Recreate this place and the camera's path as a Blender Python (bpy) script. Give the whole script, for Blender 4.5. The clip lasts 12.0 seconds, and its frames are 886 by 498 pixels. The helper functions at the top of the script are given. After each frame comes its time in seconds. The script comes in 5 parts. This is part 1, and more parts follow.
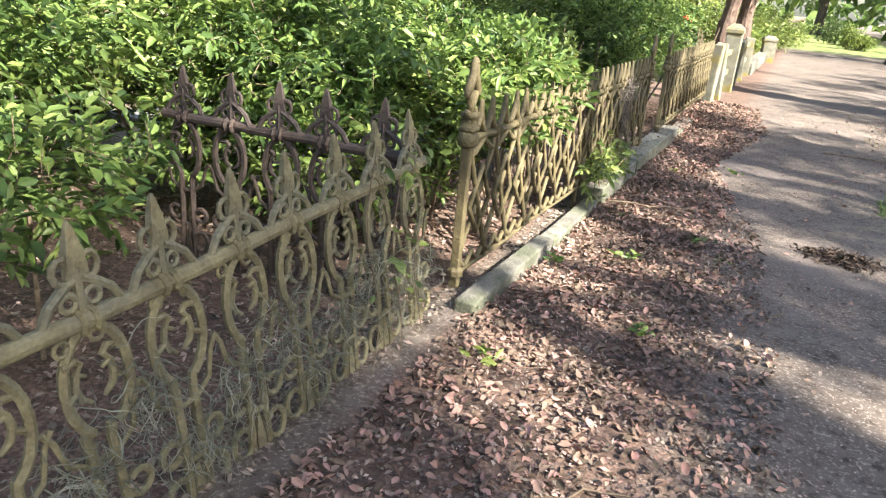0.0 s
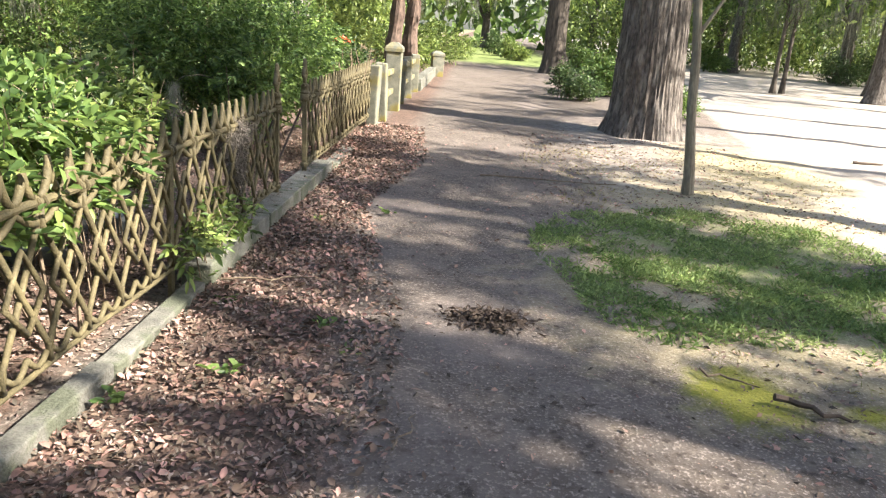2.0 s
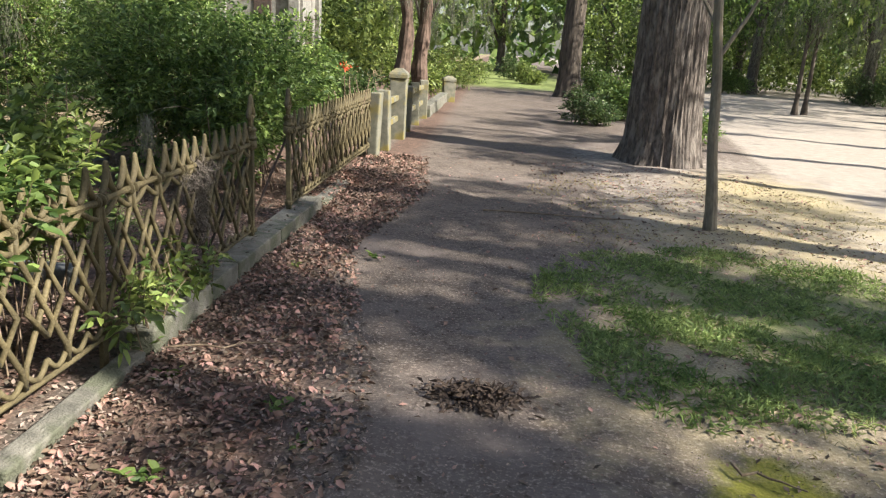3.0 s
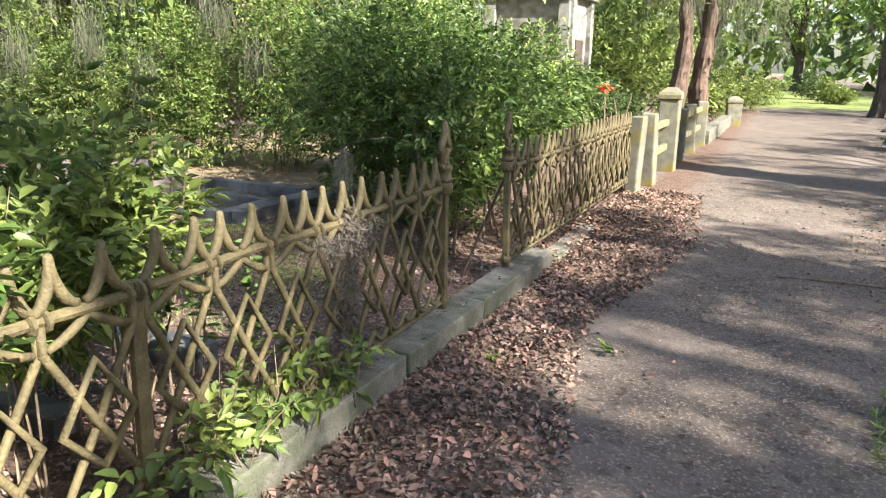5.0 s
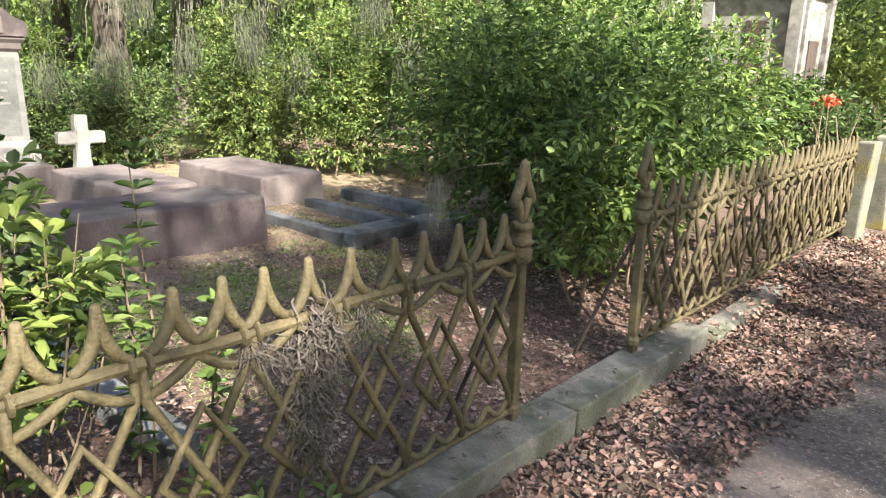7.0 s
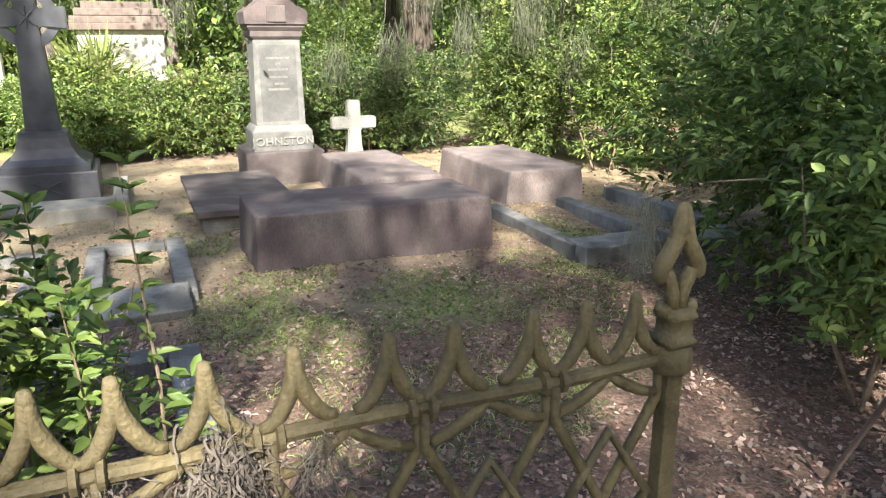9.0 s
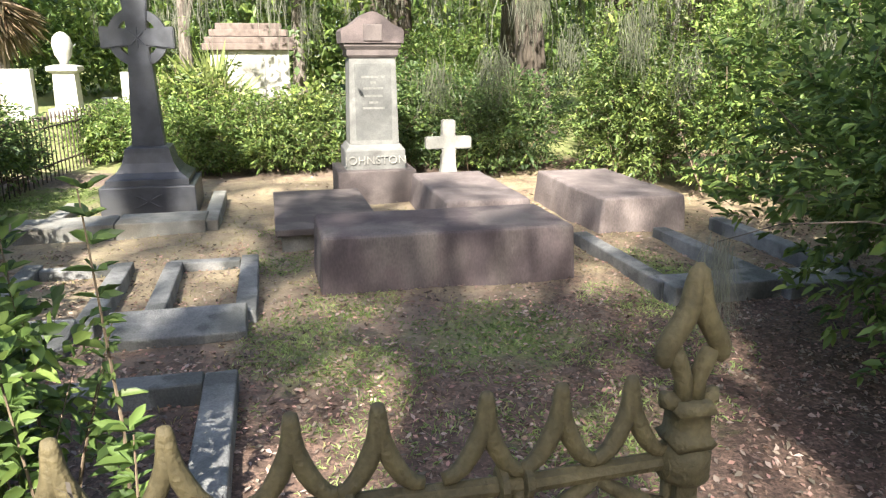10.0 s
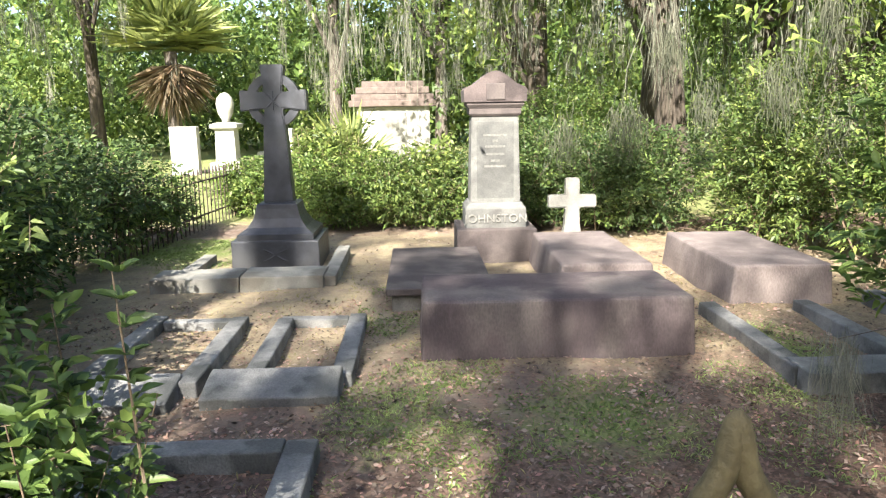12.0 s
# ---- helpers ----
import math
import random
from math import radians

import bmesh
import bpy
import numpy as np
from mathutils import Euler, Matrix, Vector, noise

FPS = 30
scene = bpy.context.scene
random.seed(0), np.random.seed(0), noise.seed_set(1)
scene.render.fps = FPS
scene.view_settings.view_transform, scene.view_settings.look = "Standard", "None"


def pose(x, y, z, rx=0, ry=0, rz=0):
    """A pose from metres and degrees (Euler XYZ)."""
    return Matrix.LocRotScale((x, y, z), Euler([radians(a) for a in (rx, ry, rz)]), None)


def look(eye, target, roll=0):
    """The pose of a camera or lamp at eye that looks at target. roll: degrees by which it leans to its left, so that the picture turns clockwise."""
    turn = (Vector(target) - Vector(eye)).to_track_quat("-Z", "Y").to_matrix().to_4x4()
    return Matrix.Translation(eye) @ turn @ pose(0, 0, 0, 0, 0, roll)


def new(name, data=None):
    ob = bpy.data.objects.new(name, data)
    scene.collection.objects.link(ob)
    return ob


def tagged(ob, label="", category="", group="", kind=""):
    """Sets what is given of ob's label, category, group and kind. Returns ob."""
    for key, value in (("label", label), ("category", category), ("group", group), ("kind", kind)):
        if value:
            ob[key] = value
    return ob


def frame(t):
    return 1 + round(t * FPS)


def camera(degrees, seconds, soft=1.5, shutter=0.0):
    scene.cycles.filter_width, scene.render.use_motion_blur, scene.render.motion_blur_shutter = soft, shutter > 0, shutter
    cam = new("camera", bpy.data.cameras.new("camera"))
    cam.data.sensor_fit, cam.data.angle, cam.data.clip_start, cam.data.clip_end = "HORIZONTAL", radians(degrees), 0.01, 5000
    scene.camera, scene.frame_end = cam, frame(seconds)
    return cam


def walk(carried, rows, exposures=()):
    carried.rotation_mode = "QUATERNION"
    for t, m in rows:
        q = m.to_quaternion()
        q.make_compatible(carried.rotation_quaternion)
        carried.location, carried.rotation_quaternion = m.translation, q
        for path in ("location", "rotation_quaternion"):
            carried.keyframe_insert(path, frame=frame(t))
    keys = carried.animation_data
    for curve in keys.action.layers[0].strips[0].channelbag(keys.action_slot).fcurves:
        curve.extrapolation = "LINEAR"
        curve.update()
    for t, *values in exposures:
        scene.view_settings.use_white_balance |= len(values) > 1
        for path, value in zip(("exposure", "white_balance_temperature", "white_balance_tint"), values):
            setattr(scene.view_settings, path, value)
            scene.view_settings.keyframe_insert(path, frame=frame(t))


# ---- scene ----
cam = camera(62.6, 12.0, soft=1.25)
PATH = [
    (0, (1.316, -1.117, 1.547), (0.55, 0.598, 0.862), 5.3),
    (0.5, (1.373, -0.752, 1.557), (0.691, 1.008, 0.894), 4.4),
    (1, (1.466, -0.395, 1.578), (0.902, 1.41, 0.927), 4.1),
    (1.5, (1.608, -0.059, 1.595), (1.268, 1.808, 0.964), 4.5),
    (2, (1.674, 0.273, 1.646), (1.62, 2.186, 1.063), 4.6),
    (2.5, (1.739, 0.617, 1.661), (1.795, 2.541, 1.117), 3.9),
    (3, (1.837, 0.971, 1.662), (1.727, 2.897, 1.136), 3.8),
    (3.5, (1.846, 1.341, 1.656), (1.537, 3.252, 1.153), 3.1),
    (3.7, (1.829, 1.489, 1.664), (1.441, 3.386, 1.163), 3.0),
    (5.3, (1.684, 2.954, 1.531), (0.82, 4.689, 1.036), 1.2),
    (5.5, (1.662, 3.079, 1.541), (0.777, 4.8, 1.038), 1.5),
    (6, (1.676, 3.443, 1.545), (0.7, 5.114, 1.041), 1.9),
    (6.5, (1.664, 3.802, 1.562), (0.558, 5.392, 1.06), 2.0),
    (7, (1.608, 4.132, 1.606), (0.336, 5.592, 1.104), 1.8),
    (7.2, (1.612, 4.259, 1.611), (0.27, 5.653, 1.106), 1.8),
    (8.8, (1.288, 5.272, 1.615), (-0.456, 6.066, 1.044), 0.1),
    (9, (1.25, 5.329, 1.605), (-0.517, 6.076, 1.04), 0.0),
    (9.5, (1.168, 5.588, 1.604), (-0.671, 6.155, 1.059), -0.1),
    (10, (1.062, 5.743, 1.592), (-0.819, 6.184, 1.076), -0.1),
    (10.5, (0.915, 5.882, 1.604), (-1.001, 6.201, 1.128), -0.3),
    (11, (0.872, 5.952, 1.621), (-1.066, 6.167, 1.177), -0.5),
    (11.5, (0.889, 5.993, 1.646), (-1.066, 6.112, 1.24), -0.6),
    (12, (0.905, 6.021, 1.653), (-1.058, 6.084, 1.273), -0.9),
]
walk(cam, [(t, look(eye, target, roll)) for t, eye, target, roll in PATH], [(0, 2.58), (1.0, 2.58), (1.7, 2.5), (2.0, 2.22), (2.4, 1.42), (3.0, 1.5), (3.5, 1.95), (5.5, 2.2), (7.2, 2.2), (9.0, 2.2), (12, 2.25)])

# ---- light ----
SUN_EL, SUN_AZ = radians(39), radians(108)   # azimuth clockwise from +y
world = bpy.data.worlds.new("sky")
scene.world = world
world.use_nodes = True
wn = world.node_tree.nodes
sky = wn.new("ShaderNodeTexSky")
sky.sky_type, sky.sun_disc = "NISHITA", False
sky.sun_elevation, sky.sun_rotation = SUN_EL, SUN_AZ
sky.dust_density = 2.0
wn["Background"].inputs["Strength"].default_value = 0.076
world.node_tree.links.new(sky.outputs[0], wn["Background"].inputs["Color"])
sun = new("sun", bpy.data.lights.new("sun", "SUN"))
sun.data.energy, sun.data.angle, sun.data.color = 5.0, radians(0.53), (1.0, 0.94, 0.84)
sun_from = Vector((math.sin(SUN_AZ) * math.cos(SUN_EL), math.cos(SUN_AZ) * math.cos(SUN_EL), math.sin(SUN_EL)))
sun.matrix_world = look(sun_from * 80, (0, 0, 0))

# ---- materials ----
def mat(name, c1, c2, scale=6.0, rough=0.85, metal=0.0, bump=0.3, fine=60.0, c3=None, blotch=1.2, per_piece=0.0, trans=0.0, stretch=1.0):
    """Two colours by a mid-size noise, a third in blotches, fine grain as relief."""
    m = bpy.data.materials.new(name)
    m.use_nodes = True
    n, l = m.node_tree.nodes, m.node_tree.links
    b = n["Principled BSDF"]
    b.inputs["Roughness"].default_value, b.inputs["Metallic"].default_value = rough, metal
    co = n.new("ShaderNodeTexCoord")
    mp = n.new("ShaderNodeMapping")
    mp.inputs["Scale"].default_value = (1, 1, stretch)
    l.new(co.outputs["Object"], mp.inputs["Vector"])
    def nz(sc, det=5.0):
        t = n.new("ShaderNodeTexNoise")
        t.inputs["Scale"].default_value, t.inputs["Detail"].default_value = sc, det
        l.new(mp.outputs[0], t.inputs["Vector"])
        return t
    def ramp(src, a, z):
        r = n.new("ShaderNodeMapRange")
        r.inputs["From Min"].default_value, r.inputs["From Max"].default_value = a, z
        l.new(src, r.inputs["Value"])
        return r.outputs[0]
    def mix(f, a, z):
        x = n.new("ShaderNodeMix")
        x.data_type = "RGBA"
        for s, v in ((x.inputs[0], f), (x.inputs[6], a), (x.inputs[7], z)):
            if isinstance(v, bpy.types.NodeSocket):
                l.new(v, s)
            else:
                s.default_value = v if isinstance(v, float) else (*v, 1)
        return x.outputs[2]
    col = mix(ramp(nz(scale).outputs[0], 0.35, 0.65), c1, c2)
    if c3:
        col = mix(ramp(nz(blotch, 7.0).outputs[0], 0.5, 0.62), col, c3)
    grain = nz(fine, 3.0)
    h = n.new("ShaderNodeHueSaturation")
    l.new(col, h.inputs["Color"])
    v = ramp(grain.outputs[0], 0.2, 0.8)
    r = n.new("ShaderNodeMath")
    r.operation = "MULTIPLY_ADD"
    l.new(v, r.inputs[0])
    r.inputs[1].default_value, r.inputs[2].default_value = 0.5, 0.75
    val = r.outputs[0]
    if per_piece:
        g = n.new("ShaderNodeNewGeometry")
        k = n.new("ShaderNodeMath")
        k.operation = "MULTIPLY_ADD"
        l.new(g.outputs["Random Per Island"], k.inputs[0])
        k.inputs[1].default_value, k.inputs[2].default_value = per_piece, 1 - per_piece / 2
        q = n.new("ShaderNodeMath")
        q.operation = "MULTIPLY"
        l.new(val, q.inputs[0]), l.new(k.outputs[0], q.inputs[1])
        val = q.outputs[0]
        hu = n.new("ShaderNodeMath")
        hu.operation = "MULTIPLY_ADD"
        l.new(g.outputs["Random Per Island"], hu.inputs[0])
        hu.inputs[1].default_value, hu.inputs[2].default_value = -0.035 * per_piece, 0.5 + 0.0175 * per_piece
        l.new(hu.outputs[0], h.inputs["Hue"])
    l.new(val, h.inputs["Value"])
    l.new(h.outputs[0], b.inputs["Base Color"])
    if bump:
        u = n.new("ShaderNodeBump")
        u.inputs["Strength"].default_value, u.inputs["Distance"].default_value = bump, 0.01
        l.new(grain.outputs[0], u.inputs["Height"])
        l.new(u.outputs[0], b.inputs["Normal"])
    if trans:
        t = n.new("ShaderNodeBsdfTranslucent")
        l.new(h.outputs[0], t.inputs["Color"])
        s = n.new("ShaderNodeMixShader")
        s.inputs[0].default_value = trans
        l.new(b.outputs[0], s.inputs[1]), l.new(t.outputs[0], s.inputs[2])
        l.new(s.outputs[0], n["Material Output"].inputs["Surface"])
    return m


def leaf_mat(name, c1, c2, rough=0.5):
    return mat(name, c1, c2, scale=0.9, rough=rough, bump=0, fine=9, per_piece=1.15, trans=0.4)


M_IRON = mat("weathered_iron", (0.12, 0.10, 0.054), (0.205, 0.178, 0.10), 14, 0.85, 0.0, 0.6, 80, (0.13, 0.12, 0.08), 4.0)
M_LATTICE = mat("ochre_iron", (0.072, 0.057, 0.026), (0.145, 0.116, 0.055), 9, 0.75, 0.0, 0.6, 70, (0.075, 0.06, 0.028), 5.0)
M_RUST = mat("rusty_iron", (0.042, 0.031, 0.026), (0.08, 0.055, 0.043), 20, 0.85, 0.0, 0.5, 120, (0.06, 0.045, 0.04), 4.0)
M_CURB = mat("lichened_granite", (0.105, 0.1, 0.083), (0.21, 0.198, 0.165), 9, 0.94, 0, 0.9, 80, (0.10, 0.105, 0.07), 5.0)
M_KERB = mat("blue_grey_granite", (0.14, 0.141, 0.14), (0.26, 0.257, 0.245), 8, 0.85, 0, 0.7, 90, (0.08, 0.083, 0.08), 4.0)
M_GREY = mat("dark_granite", (0.026, 0.028, 0.034), (0.055, 0.058, 0.068), 7, 0.45, 0, 0.3, 150, (0.05, 0.052, 0.056), 2.6)
M_STONE = mat("grey_limestone", (0.17, 0.165, 0.15), (0.27, 0.265, 0.235), 5, 0.9, 0, 0.4, 110, (0.13, 0.12, 0.10), 2.0)
# Limestone darkened in colour for the shade on the monument's shaft and name block.
M_PANEL = mat("shaded_grey_panel", (0.115, 0.115, 0.108), (0.175, 0.174, 0.16), 5, 0.85, 0, 0.3, 110, (0.085, 0.082, 0.078), 2.4)
M_BROWN = mat("brown_sandstone", (0.082, 0.067, 0.064), (0.14, 0.117, 0.107), 4, 0.9, 0, 0.4, 110, (0.075, 0.06, 0.058), 2.5)
# Darker still, the shaded tone of the inscription panel.
M_PANEL_DARK = mat("shaded_inscription_panel", (0.085, 0.086, 0.082), (0.135, 0.134, 0.124), 5, 0.85, 0, 0.3, 110, (0.07, 0.07, 0.066), 2.4)
M_CAP = mat("blackened_sandstone", (0.05, 0.039, 0.038), (0.095, 0.074, 0.07), 5, 0.9, 0, 0.5, 90, (0.12, 0.095, 0.09), 3.0)
M_TOMB = mat("stained_stucco", (0.06, 0.046, 0.049), (0.105, 0.081, 0.082), 3.5, 0.92, 0, 0.4, 80, (0.15, 0.125, 0.115), 2.2, stretch=0.5)
M_TOMB2 = mat("pale_stained_stucco", (0.12, 0.097, 0.094), (0.205, 0.17, 0.158), 3.5, 0.92, 0, 0.4, 80, (0.13, 0.105, 0.10), 2.4, stretch=0.5)
M_WHITE = mat("white_marble", (0.33, 0.32, 0.29), (0.45, 0.435, 0.40), 5, 0.75, 0, 0.2, 80, (0.29, 0.285, 0.26), 2.4)
M_ROOF = mat("mossy_slab", (0.105, 0.08, 0.07), (0.165, 0.13, 0.113), 5, 0.9, 0, 0.3, 80)
M_PILLAR = mat("mossy_concrete", (0.115, 0.115, 0.085), (0.2, 0.19, 0.145), 6, 0.94, 0, 0.7, 70, (0.19, 0.155, 0.045), 3.0)
M_BARK = mat("grey_bark", (0.045, 0.036, 0.031), (0.135, 0.112, 0.094), 26, 0.95, 0, 1.0, 60, (0.185, 0.16, 0.138), 9.0, stretch=0.33)
M_SAPLING = mat("young_bark", (0.16, 0.13, 0.095), (0.26, 0.22, 0.16), 18, 0.9, 0, 0.6, 50, stretch=0.3)
M_BARKD = mat("dark_bark", (0.04, 0.032, 0.026), (0.11, 0.088, 0.068), 12, 0.95, 0, 1.0, 30, stretch=0.2)
M_TWIG = mat("twig_bark", (0.12, 0.085, 0.055), (0.20, 0.15, 0.10), 15, 0.9, 0, 0.3, 60)
M_REDBARK = mat("reddish_bark", (0.06, 0.04, 0.03), (0.15, 0.10, 0.075), 14, 0.95, 0, 0.8, 40, stretch=0.3)
M_LEAF = leaf_mat("shrub_leaf", (0.082, 0.142, 0.034), (0.185, 0.27, 0.07))
M_LEAFD = leaf_mat("dark_shrub_leaf", (0.05, 0.088, 0.03), (0.105, 0.165, 0.05))
M_LEAFY = leaf_mat("yellow_green_leaf", (0.125, 0.18, 0.04), (0.215, 0.275, 0.075))
M_LEAFT = leaf_mat("tree_leaf", (0.073, 0.119, 0.031), (0.140, 0.203, 0.056))
M_PALM = leaf_mat("palm_leaf", (0.22, 0.27, 0.08), (0.36, 0.40, 0.16))
M_PALMDRY = leaf_mat("dry_palm_leaf", (0.16, 0.12, 0.07), (0.26, 0.195, 0.12))
M_MOSS = mat("spanish_moss", (0.145, 0.15, 0.115), (0.255, 0.255, 0.20), 3, 0.95, 0, 0, 20, per_piece=0.6, trans=0.35)
M_HEDGEMOSS = mat("green_grey_moss", (0.07, 0.078, 0.05), (0.135, 0.142, 0.095), 3, 0.95, 0, 0, 20, per_piece=0.6, trans=0.3)
M_OLDMOSS = mat("matted_old_moss", (0.1, 0.085, 0.071), (0.18, 0.155, 0.13), 6, 0.95, 0, 0, 20, per_piece=0.7, trans=0.15)
M_LITTER = mat("fallen_leaf", (0.135, 0.08, 0.057), (0.325, 0.212, 0.155), 2.0, 0.8, 0, 0, 30, (0.11, 0.075, 0.055), 1.5, per_piece=1.5)
M_DRYLEAF = mat("dry_grey_leaf", (0.15, 0.115, 0.09), (0.29, 0.23, 0.18), 2.0, 0.8, 0, 0, 30, (0.14, 0.105, 0.08), 1.5, per_piece=1.3)
M_GRASS = mat("grass_blade", (0.15, 0.225, 0.06), (0.29, 0.36, 0.13), 1.5, 0.7, 0, 0, 10, per_piece=0.7, trans=0.3)
M_DRYGRASS = mat("dry_grass", (0.28, 0.25, 0.10), (0.38, 0.33, 0.16), 1.5, 0.8, 0, 0, 10, per_piece=0.6, trans=0.3)
M_DEBRIS = mat("dark_debris", (0.045, 0.03, 0.022), (0.10, 0.07, 0.05), 20, 0.95, 0, 0.5, 60)
M_MOSSY = mat("ground_moss", (0.12, 0.125, 0.02), (0.23, 0.215, 0.04), 8, 0.95, 0, 0.6, 90)
M_FLOWER = mat("red_petal", (0.7, 0.06, 0.02), (0.8, 0.12, 0.04), 8, 0.6, 0, 0, 60)


def ground_material():
    m = bpy.data.materials.new("earth")
    m.use_nodes = True
    n, l = m.node_tree.nodes, m.node_tree.links
    b = n["Principled BSDF"]
    b.inputs["Roughness"].default_value = 0.95
    b.inputs["Specular IOR Level"].default_value = 0.2
    co = n.new("ShaderNodeTexCoord")
    def nz(sc, det=6.0, rg=0.6):
        t = n.new("ShaderNodeTexNoise")
        t.inputs["Scale"].default_value, t.inputs["Detail"].default_value, t.inputs["Roughness"].default_value = sc, det, rg
        l.new(co.outputs["Object"], t.inputs["Vector"])
        return t.outputs[0]
    def rng(src, a, z):
        r = n.new("ShaderNodeMapRange")
        r.inputs["From Min"].default_value, r.inputs["From Max"].default_value = a, z
        l.new(src, r.inputs["Value"])
        return r.outputs[0]
    def mix(f, a, z):
        x = n.new("ShaderNodeMix")
        x.data_type = "RGBA"
        l.new(f, x.inputs[0])
        for s, v in ((x.inputs[6], a), (x.inputs[7], z)):
            if isinstance(v, bpy.types.NodeSocket):
                l.new(v, s)
            else:
                s.default_value = (*v, 1)
        return x.outputs[2]
    def zone(name, sharp=0.16, sc=9.0):
        a = n.new("ShaderNodeAttribute")
        a.attribute_name = name
        s = n.new("ShaderNodeMath")
        s.operation = "MULTIPLY_ADD"
        l.new(nz(sc), s.inputs[0])
        s.inputs[1].default_value = 0.9
        l.new(a.outputs["Fac"], s.inputs[2])
        return rng(s.outputs[0], 0.95 - sharp, 0.95 + sharp)
    v1 = n.new("ShaderNodeTexVoronoi")
    v1.inputs["Scale"].default_value = 26
    l.new(co.outputs["Object"], v1.inputs["Vector"])
    v2 = n.new("ShaderNodeTexVoronoi")
    v2.inputs["Scale"].default_value = 140
    l.new(co.outputs["Object"], v2.inputs["Vector"])
    mid, fine, big = nz(5.0), nz(55.0, 4.0), nz(0.8)
    dirt = mix(rng(mid, 0.3, 0.7), (0.088, 0.07, 0.057), (0.15, 0.123, 0.102))
    dirt = mix(rng(fine, 0.53, 0.66), dirt, (0.29, 0.24, 0.205))
    dirt = mix(rng(nz(18.0, 5.0), 0.54, 0.66), dirt, (0.06, 0.046, 0.038))
    dirt = mix(rng(v2.outputs["Distance"], 0.16, 0.08), dirt, (0.22, 0.19, 0.165))
    dirt = mix(rng(big, 0.5, 0.72), dirt, (0.18, 0.148, 0.13))
    sandy = mix(rng(mid, 0.3, 0.7), (0.27, 0.235, 0.20), (0.37, 0.325, 0.275))
    sandy = mix(rng(fine, 0.6, 0.75), sandy, (0.26, 0.21, 0.16))
    sv = n.new("ShaderNodeSeparateColor")
    l.new(v1.outputs["Color"], sv.inputs[0])
    litter = mix(rng(sv.outputs[0], 0.0, 1.0), (0.09, 0.06, 0.047), (0.235, 0.152, 0.115))
    litter = mix(rng(fine, 0.35, 0.6), (0.07, 0.05, 0.04), litter)
    soil = mix(rng(mid, 0.3, 0.7), (0.17, 0.133, 0.105), (0.31, 0.255, 0.20))
    soil = mix(rng(fine, 0.5, 0.7), soil, (0.14, 0.10, 0.07))
    grass = mix(rng(fine, 0.3, 0.7), (0.10, 0.14, 0.04), (0.22, 0.25, 0.09))
    dry = mix(rng(fine, 0.3, 0.7), (0.26, 0.215, 0.12), (0.42, 0.355, 0.225))
    moss = mix(rng(fine, 0.3, 0.7), (0.12, 0.125, 0.02), (0.24, 0.225, 0.045))
    col = mix(zone("sand"), dirt, sandy)
    col = mix(zone("soil"), col, soil)
    col = mix(zone("litter", 0.22), col, litter)
    col = mix(zone("dry", 0.25, 4.0), col, dry)
    col = mix(zone("grass", 0.2, 6.0), col, grass)
    col = mix(zone("moss", 0.15, 7.0), col, moss)
    l.new(col, b.inputs["Base Color"])
    u = n.new("ShaderNodeBump")
    u.inputs["Strength"].default_value, u.inputs["Distance"].default_value = 0.7, 0.012
    l.new(fine, u.inputs["Height"])
    l.new(u.outputs[0], b.inputs["Normal"])
    return m


M_EARTH = ground_material()


# ---- mesh helpers ----
def part(name, bm, material, parent=None, label="", smooth=False):
    me = bpy.data.meshes.new(name)
    bm.to_mesh(me)
    bm.free()
    me.materials.append(material)
    if smooth:
        me.shade_smooth()
    ob = new(name, me)
    ob.parent = parent
    if label:
        ob["label"] = label
    return ob


def again(ob, parent, x=0, y=0, z=0, rx=0, ry=0, rz=0):
    """Another piece on the same mesh."""
    o = new(ob.name.split(".")[0], ob.data)
    o.parent = parent
    o.matrix_basis = pose(x, y, z, rx, ry, rz)
    return o


def base(name, x, y, z=0.0, rz=0.0, label="", category="", group="", kind="", rx=0, ry=0):
    e = new(name)
    e.matrix_basis = pose(x, y, z, rx, ry, rz)
    return tagged(e, label, category, group, kind)


def box(bm, x0, y0, z0, x1, y1, z1, top=0.0, bev=0.0, rough=0.0):
    """A block whose upper face is drawn in by top on every side."""
    vs = [bm.verts.new(p) for p in ((x0, y0, z0), (x1, y0, z0), (x1, y1, z0), (x0, y1, z0),
          (x0 + top, y0 + top, z1), (x1 - top, y0 + top, z1), (x1 - top, y1 - top, z1), (x0 + top, y1 - top, z1))]
    fs = [bm.faces.new([vs[i] for i in q]) for q in ((3, 2, 1, 0), (4, 5, 6, 7), (0, 1, 5, 4), (1, 2, 6, 5), (2, 3, 7, 6), (3, 0, 4, 7))]
    if bev:
        es = list({e for f in fs for e in f.edges})
        bmesh.ops.bevel(bm, geom=es, offset=bev, segments=2, affect="EDGES", profile=0.6)
    return bm


def worn_box(x, y, z, bev=0.02, cuts=0, rough=0.0, top=0.0, seed=0):
    """A block centred in plan on z = 0, subdivided and made uneven."""
    bm = bmesh.new()
    box(bm, -x / 2, -y / 2, 0, x / 2, y / 2, z, top)
    bmesh.ops.bevel(bm, geom=list(bm.edges), offset=bev, segments=3, affect="EDGES", profile=0.6)
    if cuts:
        bmesh.ops.subdivide_edges(bm, edges=[e for e in bm.edges if e.calc_length() > 0.12], cuts=cuts, use_grid_fill=True)
    if rough:
        for v in bm.verts:
            v.co += noise.noise_vector(v.co * 5 + Vector((seed, 0, 0))) * rough
    return bm


